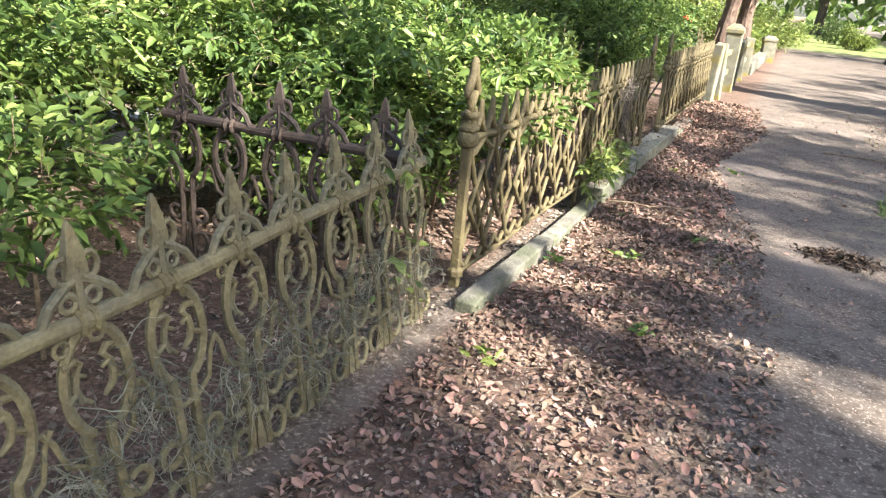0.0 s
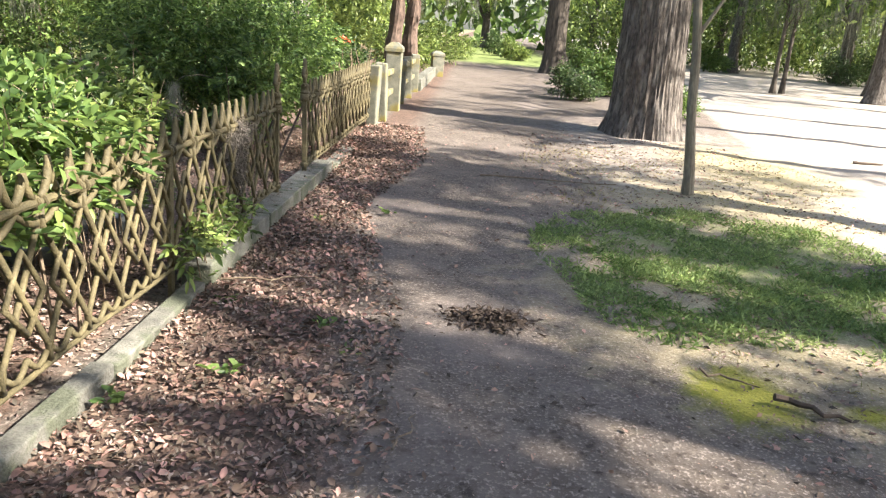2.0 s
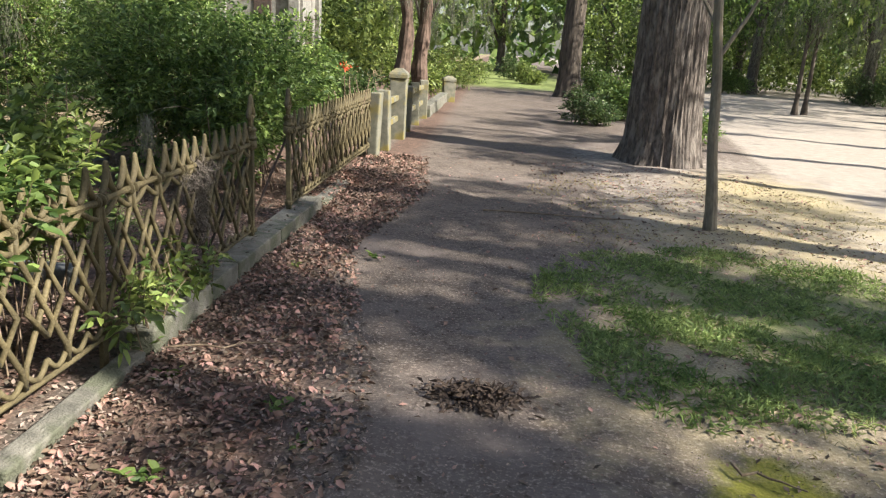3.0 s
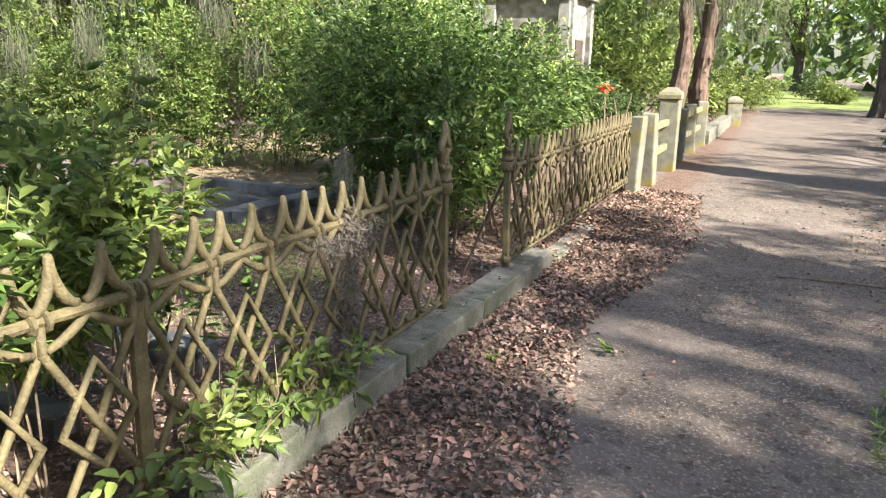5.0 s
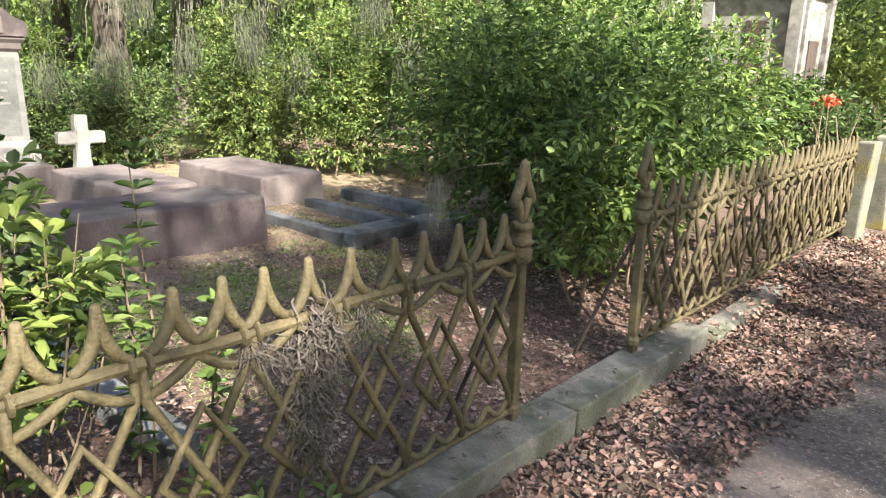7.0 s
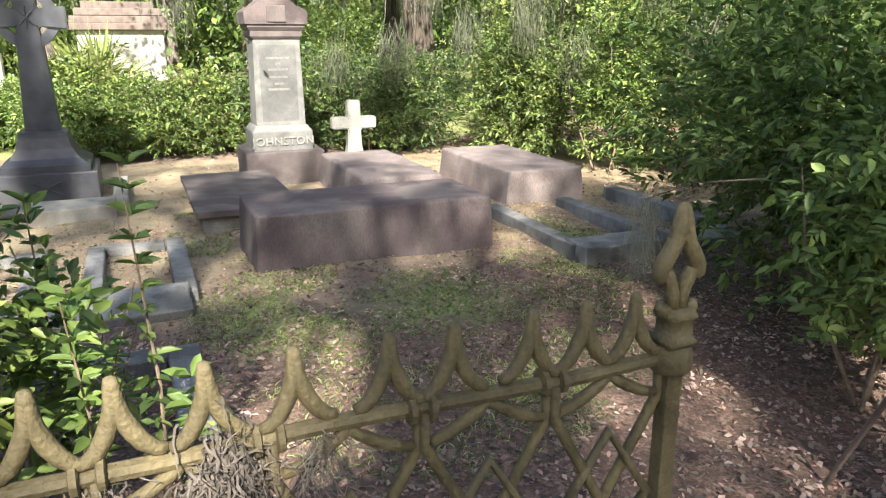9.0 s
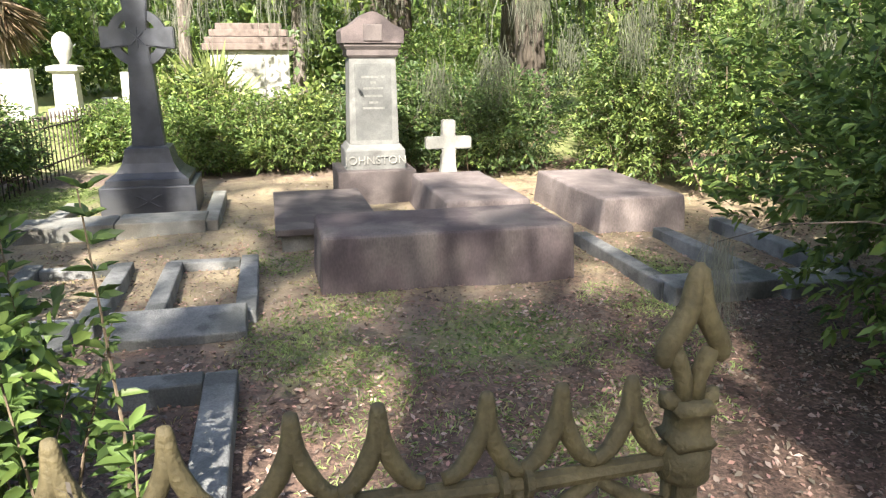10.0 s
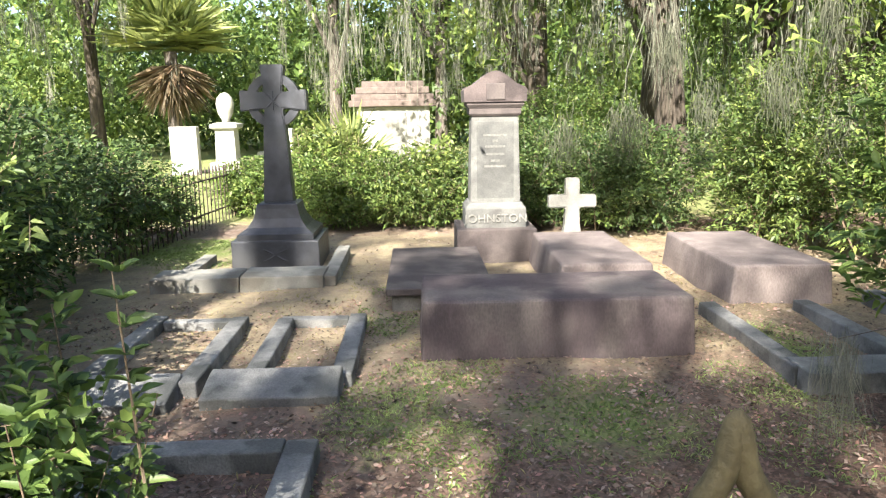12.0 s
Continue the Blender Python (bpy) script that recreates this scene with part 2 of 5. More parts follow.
def tube(bm, pts, r, n=6, caps=True):
    """A round bar along points; r is a radius or one for each point."""
    pts = [Vector(p) for p in pts]
    rs = r if isinstance(r, (list, tuple)) else [r] * len(pts)
    rings = []
    side = None
    for i, p in enumerate(pts):
        d = (pts[min(i + 1, len(pts) - 1)] - pts[max(i - 1, 0)]).normalized()
        ref = side if side is not None else (Vector((1, 0, 0)) if abs(d.x) < 0.9 else Vector((0, 1, 0)))
        a = (ref - d * ref.dot(d)).normalized()
        side = a
        c = d.cross(a)
        rings.append([bm.verts.new(p + (a * math.cos(2 * math.pi * k / n) + c * math.sin(2 * math.pi * k / n)) * rs[i]) for k in range(n)])
    for u, w in zip(rings, rings[1:]):
        for k in range(n):
            bm.faces.new((u[k], u[(k + 1) % n], w[(k + 1) % n], w[k]))
    if caps:
        bm.faces.new(rings[0][::-1]), bm.faces.new(rings[-1])
    return bm


def lathe(bm, prof, n=10, at=(0, 0, 0)):
    """A turned shape from (radius, height) pairs."""
    rings = [[bm.verts.new((at[0] + r * math.cos(2 * math.pi * k / n), at[1] + r * math.sin(2 * math.pi * k / n), at[2] + z)) for k in range(n)] for r, z in prof]
    for u, w in zip(rings, rings[1:]):
        for k in range(n):
            bm.faces.new((u[k], u[(k + 1) % n], w[(k + 1) % n], w[k]))
    bm.faces.new(rings[0][::-1]), bm.faces.new(rings[-1])
    return bm


def square_stack(bm, levels):
    """Square rings (half width x, half width y, height), closed above and below."""
    rings = [[bm.verts.new((sx * a, sy * b, z)) for sx, sy in ((-1, -1), (1, -1), (1, 1), (-1, 1))] for a, b, z in levels]
    for u, w in zip(rings, rings[1:]):
        for k in range(4):
            bm.faces.new((u[k], u[(k + 1) % 4], w[(k + 1) % 4], w[k]))
    bm.faces.new(rings[0][::-1]), bm.faces.new(rings[-1])
    return bm


def mesh_of(name, verts, faces, material, parent=None, label=""):
    me = bpy.data.meshes.new(name)
    v, f = np.asarray(verts, dtype=np.float32), np.asarray(faces, dtype=np.int32)
    k = f.shape[1]
    me.vertices.add(len(v)), me.loops.add(f.size), me.polygons.add(len(f))
    me.vertices.foreach_set("co", v.ravel())
    me.loops.foreach_set("vertex_index", f.ravel())
    me.polygons.foreach_set("loop_start", np.arange(0, f.size, k, dtype=np.int32))
    me.update(calc_edges=True)
    me.materials.append(material)
    ob = new(name, me)
    ob.parent = parent
    if label:
        ob["label"] = label
    return ob


def unit(v):
    return v / (np.linalg.norm(v, axis=1, keepdims=True) + 1e-9)


def leaves(name, pos, way, length, wide, rng, material, parent=None, label="", droop=0.25, oval=False):
    """Small leaves folded along the midrib, each from pos along way; oval: with rounded sides, for those near by."""
    n = len(pos)
    way = unit(way)
    side = unit(np.cross(way, rng.normal(size=(n, 3)) * 0.5 + (0, 0, 1)))
    up = np.cross(side, way)
    L = (length * rng.uniform(0.6, 1.3, n))[:, None]
    W = L * wide * rng.uniform(0.65, 1.25, (n, 1))
    sag = np.array((0, 0, 1)) * L * droop
    tip = pos + way * L - sag
    if oval:
        a, b = pos + way * L * 0.3 + up * W * 0.22, pos + way * L * 0.68 + up * W * 0.2 - sag * 0.45
        v = np.stack([pos, a + side * W * 0.48, b + side * W * 0.42, tip, b - side * W * 0.42, a - side * W * 0.48], axis=1).reshape(-1, 3)
        i = np.arange(n)[:, None] * 6
        f = np.concatenate([i + (0, 1, 2, 3), i + (0, 3, 4, 5)], axis=1).reshape(-1, 4)
    else:
        mid = pos + way * L * 0.45 - up * W * 0.25
        v = np.stack([pos, mid + side * W * 0.5 + up * W * 0.3, tip, mid - side * W * 0.5 + up * W * 0.3], axis=1).reshape(-1, 3)
        i = np.arange(n)[:, None] * 4
        f = np.concatenate([i + (0, 1, 2), i + (0, 2, 3)], axis=1).reshape(-1, 3)
    return mesh_of(name, v, f, material, parent, label)


def blob_points(rng, n, blobs, shell=0.55):
    """Points in the outer part of uneven ellipsoids (x, y, z, rx, ry, rz), and their outward ways."""
    w = np.array([b[3] * b[4] + b[4] * b[5] + b[3] * b[5] for b in blobs])
    which = rng.choice(len(blobs), n, p=w / w.sum())
    B = np.array(blobs)[which]
    d = unit(rng.normal(size=(n, 3)))
    lump = 1 + 0.16 * np.sin(d[:, 0] * 5 + which) * np.cos(d[:, 1] * 6 + which * 2) + 0.12 * np.sin(d[:, 2] * 9 + which * 3)
    r = lump * (shell + (1 - shell) * rng.random(n) ** 0.6)
    return B[:, :3] + d * B[:, 3:] * r[:, None], d


def sprigs(rng, pts, dirs, per, length):
    """Leaf starts and ways: each point is the tip of a short twig with leaves on both sides of it."""
    n = len(pts)
    D = unit(dirs * (1, 1, 0.7) + rng.normal(size=(n, 3)) * 0.5 + (0, 0, 0.25))
    S = unit(np.cross(D, rng.normal(size=(n, 3)) * 0.45 + (0, 0, 1)))
    u = np.linspace(0, 1, per)[None, :, None]
    hand = np.where(np.arange(per) % 2, 1.0, -1.0)[None, :, None]
    start = pts[:, None] - D[:, None] * (1 - u) * length * 1.9
    out = S[:, None] * hand * (1 - 0.55 * u) + D[:, None] * (0.45 + 0.7 * u) + rng.normal(size=(n, per, 3)) * 0.24 + (0, 0, 0.12)
    return start.reshape(-1, 3), out.reshape(-1, 3), D


def bush(name, x, y, blobs, twigs, per, length, material, seed, label, group="", wide=0.42, stems=9, shell=0.5, category="bush", bright=None, floor=0.04, thick=0.012, oval=False):
    rng = np.random.default_rng(seed)
    e = base(name, x, y, 0, 0, label, category, group)
    pts, dirs = blob_points(rng, twigs, blobs, shell)
    keep = pts[:, 2] > floor
    pts, dirs = pts[keep], dirs[keep]
    cut = int(len(pts) * 0.8) if bright else len(pts)
    a, w, d = sprigs(rng, pts[:cut], dirs[:cut], per, length)
    leaves("foliage", a, w, length, wide, rng, material, e, oval=oval)
    # A fifth of the twigs brighter, for young growth and sunlit tips.
    if bright:
        a, w, d2 = sprigs(rng, pts[cut:], dirs[cut:], per, length)
        leaves("young_and_sunlit_foliage", a, w, length, wide, rng, bright, e, "bright green leaves for young growth and sunlit tips", oval=oval)
        d = np.concatenate([d, d2])
    tw = leaves("twig_growth", pts - d * length * 2.6, d, length * 2.6, 0.025, rng, M_TWIG, e, droop=0.0)
    tw["kind"] = "stuff"
    for k in range(stems):
        b = blobs[k % len(blobs)]
        f = Vector((b[0] + rng.uniform(-0.3, 0.3) * b[3], b[1] + rng.uniform(-0.3, 0.3) * b[4], 0))
        t = Vector((b[0] + rng.uniform(-0.8, 0.8) * b[3], b[1] + rng.uniform(-0.8, 0.8) * b[4], b[2] + rng.uniform(-0.1, 0.75) * b[5]))
        m = f.lerp(t, 0.5) + Vector((rng.uniform(-0.1, 0.1), rng.uniform(-0.1, 0.1), 0.1))
        part("stem", tube(bmesh.new(), (f, m, t), [thick, thick * 0.7, thick * 0.3], 5), M_TWIG, e)
    return e


def moss_strands(rng, pts, length, name="moss", parent=None):
    """Hanging grey moss: bundles of soft wandering strands of uneven length."""
    n, k, steps = len(pts), 30, 5
    m = n * k
    p = np.repeat(pts, k, axis=0) + rng.normal(size=(m, 3)) * (0.075, 0.075, 0.2)
    L = np.repeat(length * rng.uniform(0.25, 1.2, n), k) * rng.uniform(0.3, 1.1, m)
    a = rng.uniform(0, 6.28, m)
    w = np.stack([np.cos(a), np.sin(a), a * 0], axis=1) * rng.uniform(0.003, 0.008, m)[:, None]
    d = rng.normal(size=(m, 3)) * (0.14, 0.14, 0) + (0, 0, -1)
    rows = []
    for q in range(steps + 1):
        t = (0.6, 1.0, 0.9, 0.7, 0.4, 0.08)[q]
        rows += [p - w * t, p + w * t]
        p = p + unit(d) * (L / steps)[:, None]
        d = d * (0.6, 0.6, 1) + rng.normal(size=(m, 3)) * (0.12, 0.12, 0)
    v = np.stack(rows, axis=1).reshape(-1, 3)
    i = np.arange(m)[:, None] * (2 * (steps + 1))
    f = np.concatenate([i + (2 * q, 2 * q + 1, 2 * q + 3, 2 * q + 2) for q in range(steps)], axis=1).reshape(-1, 4)
    ob = mesh_of(name, v, f, M_MOSS, parent, "grey hanging moss")
    ob["kind"] = "stuff"
    return ob


def tangle(name, rng, n, spread, length, thick, sag, label, steps=7, curl=0.55, material=None):
    """Matted curling moss threads: n thin ribbons that wander downwards."""
    p = rng.normal(size=(n, 3)) * spread
    d = unit(rng.normal(size=(n, 3)) + (0, 0, -sag))
    w = unit(rng.normal(size=(n, 3))) * thick
    rows = []
    for k in range(steps + 1):
        t = 1 - 0.7 * k / steps
        rows += [p - w * t, p + w * t]
        p = p + d * (length / steps) * rng.uniform(0.6, 1.2, (n, 1))
        d = unit(d + rng.normal(size=(n, 3)) * curl + (0, 0, -0.16 * sag))
    v = np.stack(rows, axis=1).reshape(-1, 3)
    i = np.arange(n)[:, None] * (2 * (steps + 1))
    f = np.concatenate([i + (2 * k, 2 * k + 1, 2 * k + 3, 2 * k + 2) for k in range(steps)], axis=1).reshape(-1, 4)
    ob = mesh_of(name, v, f, material or M_MOSS)
    return tagged(ob, label, "moss", kind="stuff")


def bark_trunk(bm, pts, rs, n, ridge, seed):
    """A ridged tapering trunk with a flared foot."""
    rings = []
    for i, (p, r) in enumerate(zip(pts, rs)):
        ring = []
        for k in range(n):
            a = 2 * math.pi * k / n
            c, z = (math.cos(a), math.sin(a)), p[2]
            q = 1 + ridge * (0.5 * math.sin(a * 5 + seed + z * 0.2) + 0.9 * noise.noise((c[0] * 3, c[1] * 3, z * 1.3 + seed)) + 1.3 * noise.noise((c[0] * 11, c[1] * 11, z * 0.9 + seed)) + 0.9 * noise.noise((c[0] * 24, c[1] * 24, z * 2.4)))
            ring.append(bm.verts.new((p[0] + r * q * math.cos(a), p[1] + r * q * math.sin(a), p[2])))
        rings.append(ring)
    for u, w in zip(rings, rings[1:]):
        for k in range(n):
            bm.faces.new((u[k], u[(k + 1) % n], w[(k + 1) % n], w[k]))
    bm.faces.new(rings[-1])
    return bm


def tree(x, y, h, r, crown, clumps, leaf, seed, label, bark=None, moss=60, lean=(0, 0), flare=1.6, lo=0.45, sides=28, ridge=0.05, mosslen=1.0, leafm=None, limbs=7, mossz=None, per=26, puff=(0.15, 0.6)):
    """Trunk, limbs, crown of leaf clumps, hanging moss. crown: radius, half height."""
    rng = np.random.default_rng(seed)
    bark, leafm = bark or M_BARK, leafm or M_LEAFT
    e = base("tree", x, y, 0, 0, label, "tree")
    zs = [-0.1, 0.05, 0.2, 0.35, 0.5, 0.7, 0.9, 1.1, 1.35, 1.6, 1.9, 2.2, 2.6, 3.0] + [3.0 + (h * 0.75 - 3.0) * i / 4 for i in range(1, 5)]
    if sides > 100:
        zs = [-0.1 + 0.11 * i for i in range(32)] + [4.0, 6.0, h * 0.6, h * 0.75]
    pts = [(lean[0] * z / h + 0.06 * r * math.sin(z * 1.1 + seed), lean[1] * z / h + 0.06 * r * math.cos(z * 0.9 + seed), z) for z in zs]
    rs = [r * (1 + (flare - 1) * math.exp(-max(z, 0) * 2.6)) * (1 - 0.55 * max(z, 0) / h) for z in zs]
    part("trunk", bark_trunk(bmesh.new(), pts, rs, sides, ridge, seed), bark, e, smooth=False)
    top = Vector(pts[-1])
    ends = []
    for k in range(limbs):
        a = 2 * math.pi * (k + rng.random()) / limbs
        z0 = h * rng.uniform(lo, 0.72)
        f = Vector((lean[0] * z0 / h, lean[1] * z0 / h, z0))
        t = Vector((top.x + crown[0] * 0.8 * math.cos(a), top.y + crown[0] * 0.8 * math.sin(a), h * 0.75 + crown[1] * rng.uniform(-0.5, 0.6)))
        m1, m2 = f.lerp(t, 0.33) + Vector((0, 0, 0.12 * h * rng.random())), f.lerp(t, 0.68) + Vector((rng.normal() * 0.3, rng.normal() * 0.3, 0.08 * h * rng.random()))
        bm = tube(bmesh.new(), (f, m1, m2, t), [r * 0.42, r * 0.3, r * 0.19, r * 0.06], 8)
        ends += [m1, m2, t]
        for j in range(3):
            u = m2.lerp(t, rng.random()) 
            q = u + Vector((rng.normal(), rng.normal(), rng.normal() * 0.5)) * crown[0] * 0.3
            tube(bm, (u, u.lerp(q, 0.5) + Vector((0, 0, 0.15)), q), [r * 0.1, r * 0.06, r * 0.02], 5)
            ends.append(q)
        part("limb", bm, bark, e)
    E = np.array([tuple(v) for v in ends])
    c = E[rng.integers(0, len(E), clumps)] + rng.normal(size=(clumps, 3)) * (crown[0] * 0.22, crown[0] * 0.22, crown[1] * 0.3)
    P = np.repeat(c, per, axis=0) + rng.normal(size=(clumps * per, 3)) * np.repeat(rng.uniform(*puff, clumps), per)[:, None]
    leaves("crown", P, rng.normal(size=P.shape) + (0, 0, -0.2), leaf, 0.5, rng, leafm, e)
    if moss:
        m = E[rng.integers(0, len(E), moss)] + rng.normal(size=(moss, 3)) * (crown[0] * 0.2, crown[0] * 0.2, 0.2)
        if mossz:
            m[:, 2] = rng.uniform(*mossz, moss)
        moss_strands(rng, m, mosslen, "moss", e)
    return e

# ---- ground ----
def steps(*runs):
    out = []
    for a, z, s in runs:
        out += list(np.arange(a, z, s))
    return np.array(out + [runs[-1][1]])


GX = steps((-900, -100, 200), (-100, -30, 14), (-30, -11, 1.0), (-11, 8, 0.1), (8, 30, 0.6), (30, 100, 14), (100, 900, 200))
GY = steps((-900, -100, 200), (-100, -20, 16), (-20, -3, 1.0), (-3, 13, 0.1), (13, 60, 0.5), (60, 120, 12), (120, 900, 195))


def litter_edge(y):
    """How far the fallen leaves reach from the fence over the path."""
    return np.interp(y, [-4, 1, 3, 4.5, 5.8, 7, 8, 9.5, 12, 45], [1.35, 1.28, 1.18, 1.04, 0.78, 0.6, 0.72, 0.9, 0.7, 0.5])


def road_edge(y):
    return np.interp(y, [-30, 3, 7.5, 16, 30, 60], [4.6, 4.9, 5.4, 7.0, 9.5, 17])


def soft(d, w):
    return np.clip(0.5 + d / w, 0, 1)


def spot(x, y, cx, cy, rx, ry):
    return np.clip(1.25 - np.hypot((x - cx) / rx, (y - cy) / ry), 0, 1)


def ground_height(x, y):
    near = np.exp(-(np.maximum(np.abs(x) - 12, 0) / 10) ** 2)
    h = 0.012 * np.sin(x * 2.1 + y * 1.3) + 0.010 * np.sin(x * 4.7 - y * 3.1 + 1) + 0.006 * np.sin(x * 11 + y * 7)
    return h * near + 0.03 * spot(x, y, 1.85, 4.25, 0.28, 0.18)


def ragged(x, y, cx, cy, rx, ry):
    """A patch with a wavering edge."""
    w = 0.14 * np.sin(y * 2.3 + x) + 0.12 * np.sin(x * 4.1 - y * 1.7) + 0.1 * np.sin(x * 7.7 + y * 6.1)
    return np.clip(1.25 - np.hypot((x - cx) / rx, (y - cy) / ry) + w, 0, 1)


X, Y = np.meshgrid(GX, GY, indexing="ij")
nx, ny = X.shape
V = np.stack([X, Y, ground_height(X, Y)], axis=-1).reshape(-1, 3)
I = np.arange(nx * ny).reshape(nx, ny)
ground = mesh_of("ground", V, np.stack([I[:-1, :-1], I[1:, :-1], I[1:, 1:], I[:-1, 1:]], axis=-1).reshape(-1, 4), M_EARTH)
tagged(ground, "bare earth path, leaf litter, sandy road and grass", "ground", kind="structure")
ground.data.shade_smooth()
inside, outside = soft(-0.1 - X, 0.1), soft(X - 0.1, 0.1)
zones = {
    "litter": np.maximum(outside * soft(litter_edge(Y) - X, 0.7) * 0.95, inside * (0.50 + 0.35 * soft(2.0 - Y, 2.0) + 0.3 * soft(X + 2.2, 1.5) + 0.3 * soft(Y - 8.0, 2))),
    "soil": inside * soft(X + 9.3, 1.0) * 0.62,
    "sand": np.maximum(soft(X - road_edge(Y), 0.8), 0.5 * soft(X - 2.9, 1.2) * soft(Y - 7.2, 1.0) * soft(16 - Y, 3)) * soft(26 + (Y - 36) * 0.3 - X, 3),
    "grass": np.maximum.reduce([0.6 * ragged(X, Y, 3.9, 6.1, 1.55, 1.6), 0.48 * ragged(X, Y, 4.6, 4.7, 1.0, 0.8), 0.62 * soft(-9.6 - X, 1.5), 0.6 * spot(X, Y, -2.7, 7.0, 0.7, 0.8), 0.35 * spot(X, Y, -1.6, 7.2, 0.6, 0.9),
                                0.75 * spot(X, Y, -7.8, 3.2, 1.3, 1.2), 0.75 * spot(X, Y, -3.7, 8.55, 0.75, 0.3), 0.5 * spot(X, Y, -2.8, 5.9, 0.8, 0.6), 0.8 * soft(X - 25 - (Y - 36) * 0.3, 4), 0.8 * soft(Y - 38, 8) * soft(7 - X, 3) * soft(X + 0.5, 1)]),
    "dry": np.maximum.reduce([0.62 * spot(X, Y, 4.6, 8.2, 2.2, 2.6), 0.8 * spot(X, Y, 5.8, 11, 1.6, 3), 0.47 * inside * soft(X + 9, 1) * soft(-3.0 - X, 2.0), 0.6 * soft(-9.6 - X, 1.5), 0.6 * spot(X, Y, 3.6, 5.2, 2, 2.6)]),
    "moss": np.maximum(0.8 * spot(X, Y, 3.15, 3.65, 0.42, 0.48), 0.7 * spot(X, Y, 3.75, 3.5, 0.3, 0.2)),
}
for key, val in zones.items():
    ground.data.attributes.new(key, "FLOAT", "POINT").data.foreach_set("value", val.astype(np.float32).ravel())


# ---- kerbs ----
def kerb(x, y, lx, ly, h, z=0.0, rz=0.0, label="", m=None, seed=0, group="grave kerbs", cat="kerb", name="kerb", rx=0, ry=0):
    ob = part(name, worn_box(lx, ly, h + 0.06, 0.014, 3, 0.006, seed=seed), m or (M_CURB if group == "fence kerb" else M_KERB))
    ob.matrix_basis = pose(x, y, z - 0.06, rx, ry, rz)
    return tagged(ob, label, cat, group)


for k, (y0, y1, h, x, w) in enumerate(((1.93, 3.2, 0.085, 0.09, 0.11), (3.21, 4.36, 0.065, 0.085, 0.11), (4.4, 5.72, 0.15, 0.065, 0.19), (5.73, 6.72, 0.15, 0.055, 0.21), (6.73, 8.2, 0.14, 0.05, 0.22), (8.3, 9.8, 0.04, 0.06, 0.18), (9.82, 11.8, 0.03, 0.06, 0.18))):
    kerb(x, (y0 + y1) / 2, w, y1 - y0 - 0.012, h, label="weathered grey granite kerb under the iron fence", seed=k * 3, group="fence kerb", rz=(-0.4, 0.6, 0.2, -0.3, 0.4, 0.8, -0.5)[k], ry=(2, 5, -1, 1, -1, 3, 2)[k])


# ---- lattice iron fence ----
RAIL, PITCH = 0.87, 0.295


def arc(y0, z0, y1, z1, sag, n=7):
    return [(0, y0 + (y1 - y0) * i / n, z0 + (z1 - z0) * i / n - sag * math.sin(math.pi * i / n)) for i in range(n + 1)]


def spike_mesh():
    """One tulip spike: two legs that swing up from the rail into a blunt point."""
    bm = bmesh.new()
    q = PITCH / 4
    for s in (-1, 1):
        pts = [(0, s * q * (1 - u), RAIL + 0.022 + 0.105 * u ** 2.3) for u in (0, 0.25, 0.5, 0.7, 0.82, 0.92)] + [(0, s * 0.003, RAIL + 0.135), (0, s * 0.002, RAIL + 0.16), (0, s * 0.001, RAIL + 0.174), (0, 0, RAIL + 0.178)]
        tube(bm, pts, [0.012, 0.0145, 0.0165, 0.0175, 0.0175, 0.017, 0.0145, 0.0128, 0.01, 0.004], 10)
    return bm


def post_parts(e, z0=0.12):
    bm = box(bmesh.new(), -0.022, -0.022, z0, 0.022, 0.022, RAIL + 0.02, bev=0.006)
    part("shaft", bm, M_LATTICE, e)
    bm = lathe(bmesh.new(), [(0.026, -0.036), (0.042, -0.032), (0.049, -0.02), (0.049, 0.02), (0.044, 0.03), (0.032, 0.038)], 10, (0, 0, RAIL))
    part("ball", bm, M_LATTICE, e, smooth=True)
    bm = lathe(bmesh.new(), [(0.02, 0), (0.042, 0.004), (0.042, 0.03), (0.024, 0.05)], 8, (0, 0, z0 + 0.06))
    part("foot_collar", bm, M_LATTICE, e)
    R = RAIL
    bm = square_stack(bmesh.new(), [(0.034, 0.034, R + 0.036), (0.04, 0.04, R + 0.05), (0.031, 0.031, R + 0.062), (0.029, 0.029, R + 0.1), (0.037, 0.037, R + 0.11), (0.03, 0.03, R + 0.128)])
    for s in (-1, 1):
        tube(bm, [(0, s * 0.02, R + 0.118), (0, s * 0.046, R + 0.128), (0, s * 0.052, R + 0.142)], [0.017, 0.018, 0.008], 8)
        tube(bm, [(0, s * 0.012, R + 0.12), (0, s * 0.014, R + 0.165), (0, s * 0.028, R + 0.20), (0, s * 0.036, R + 0.22)], [0.017, 0.017, 0.018, 0.015], 10)
        tube(bm, [(0, s * 0.05, R + 0.194), (0, s * 0.055, R + 0.205), (0, s * 0.054, R + 0.222), (0, s * 0.042, R + 0.245), (0, s * 0.022, R + 0.277), (0, s * 0.011, R + 0.306), (0, s * 0.006, R + 0.34), (0, s * 0.003, R + 0.365), (0, s * 0.001, R + 0.378)], [0.01, 0.017, 0.0195, 0.0205, 0.0205, 0.02, 0.0185, 0.014, 0.005], 12)
    part("finial", bm, M_LATTICE, e, smooth=True)


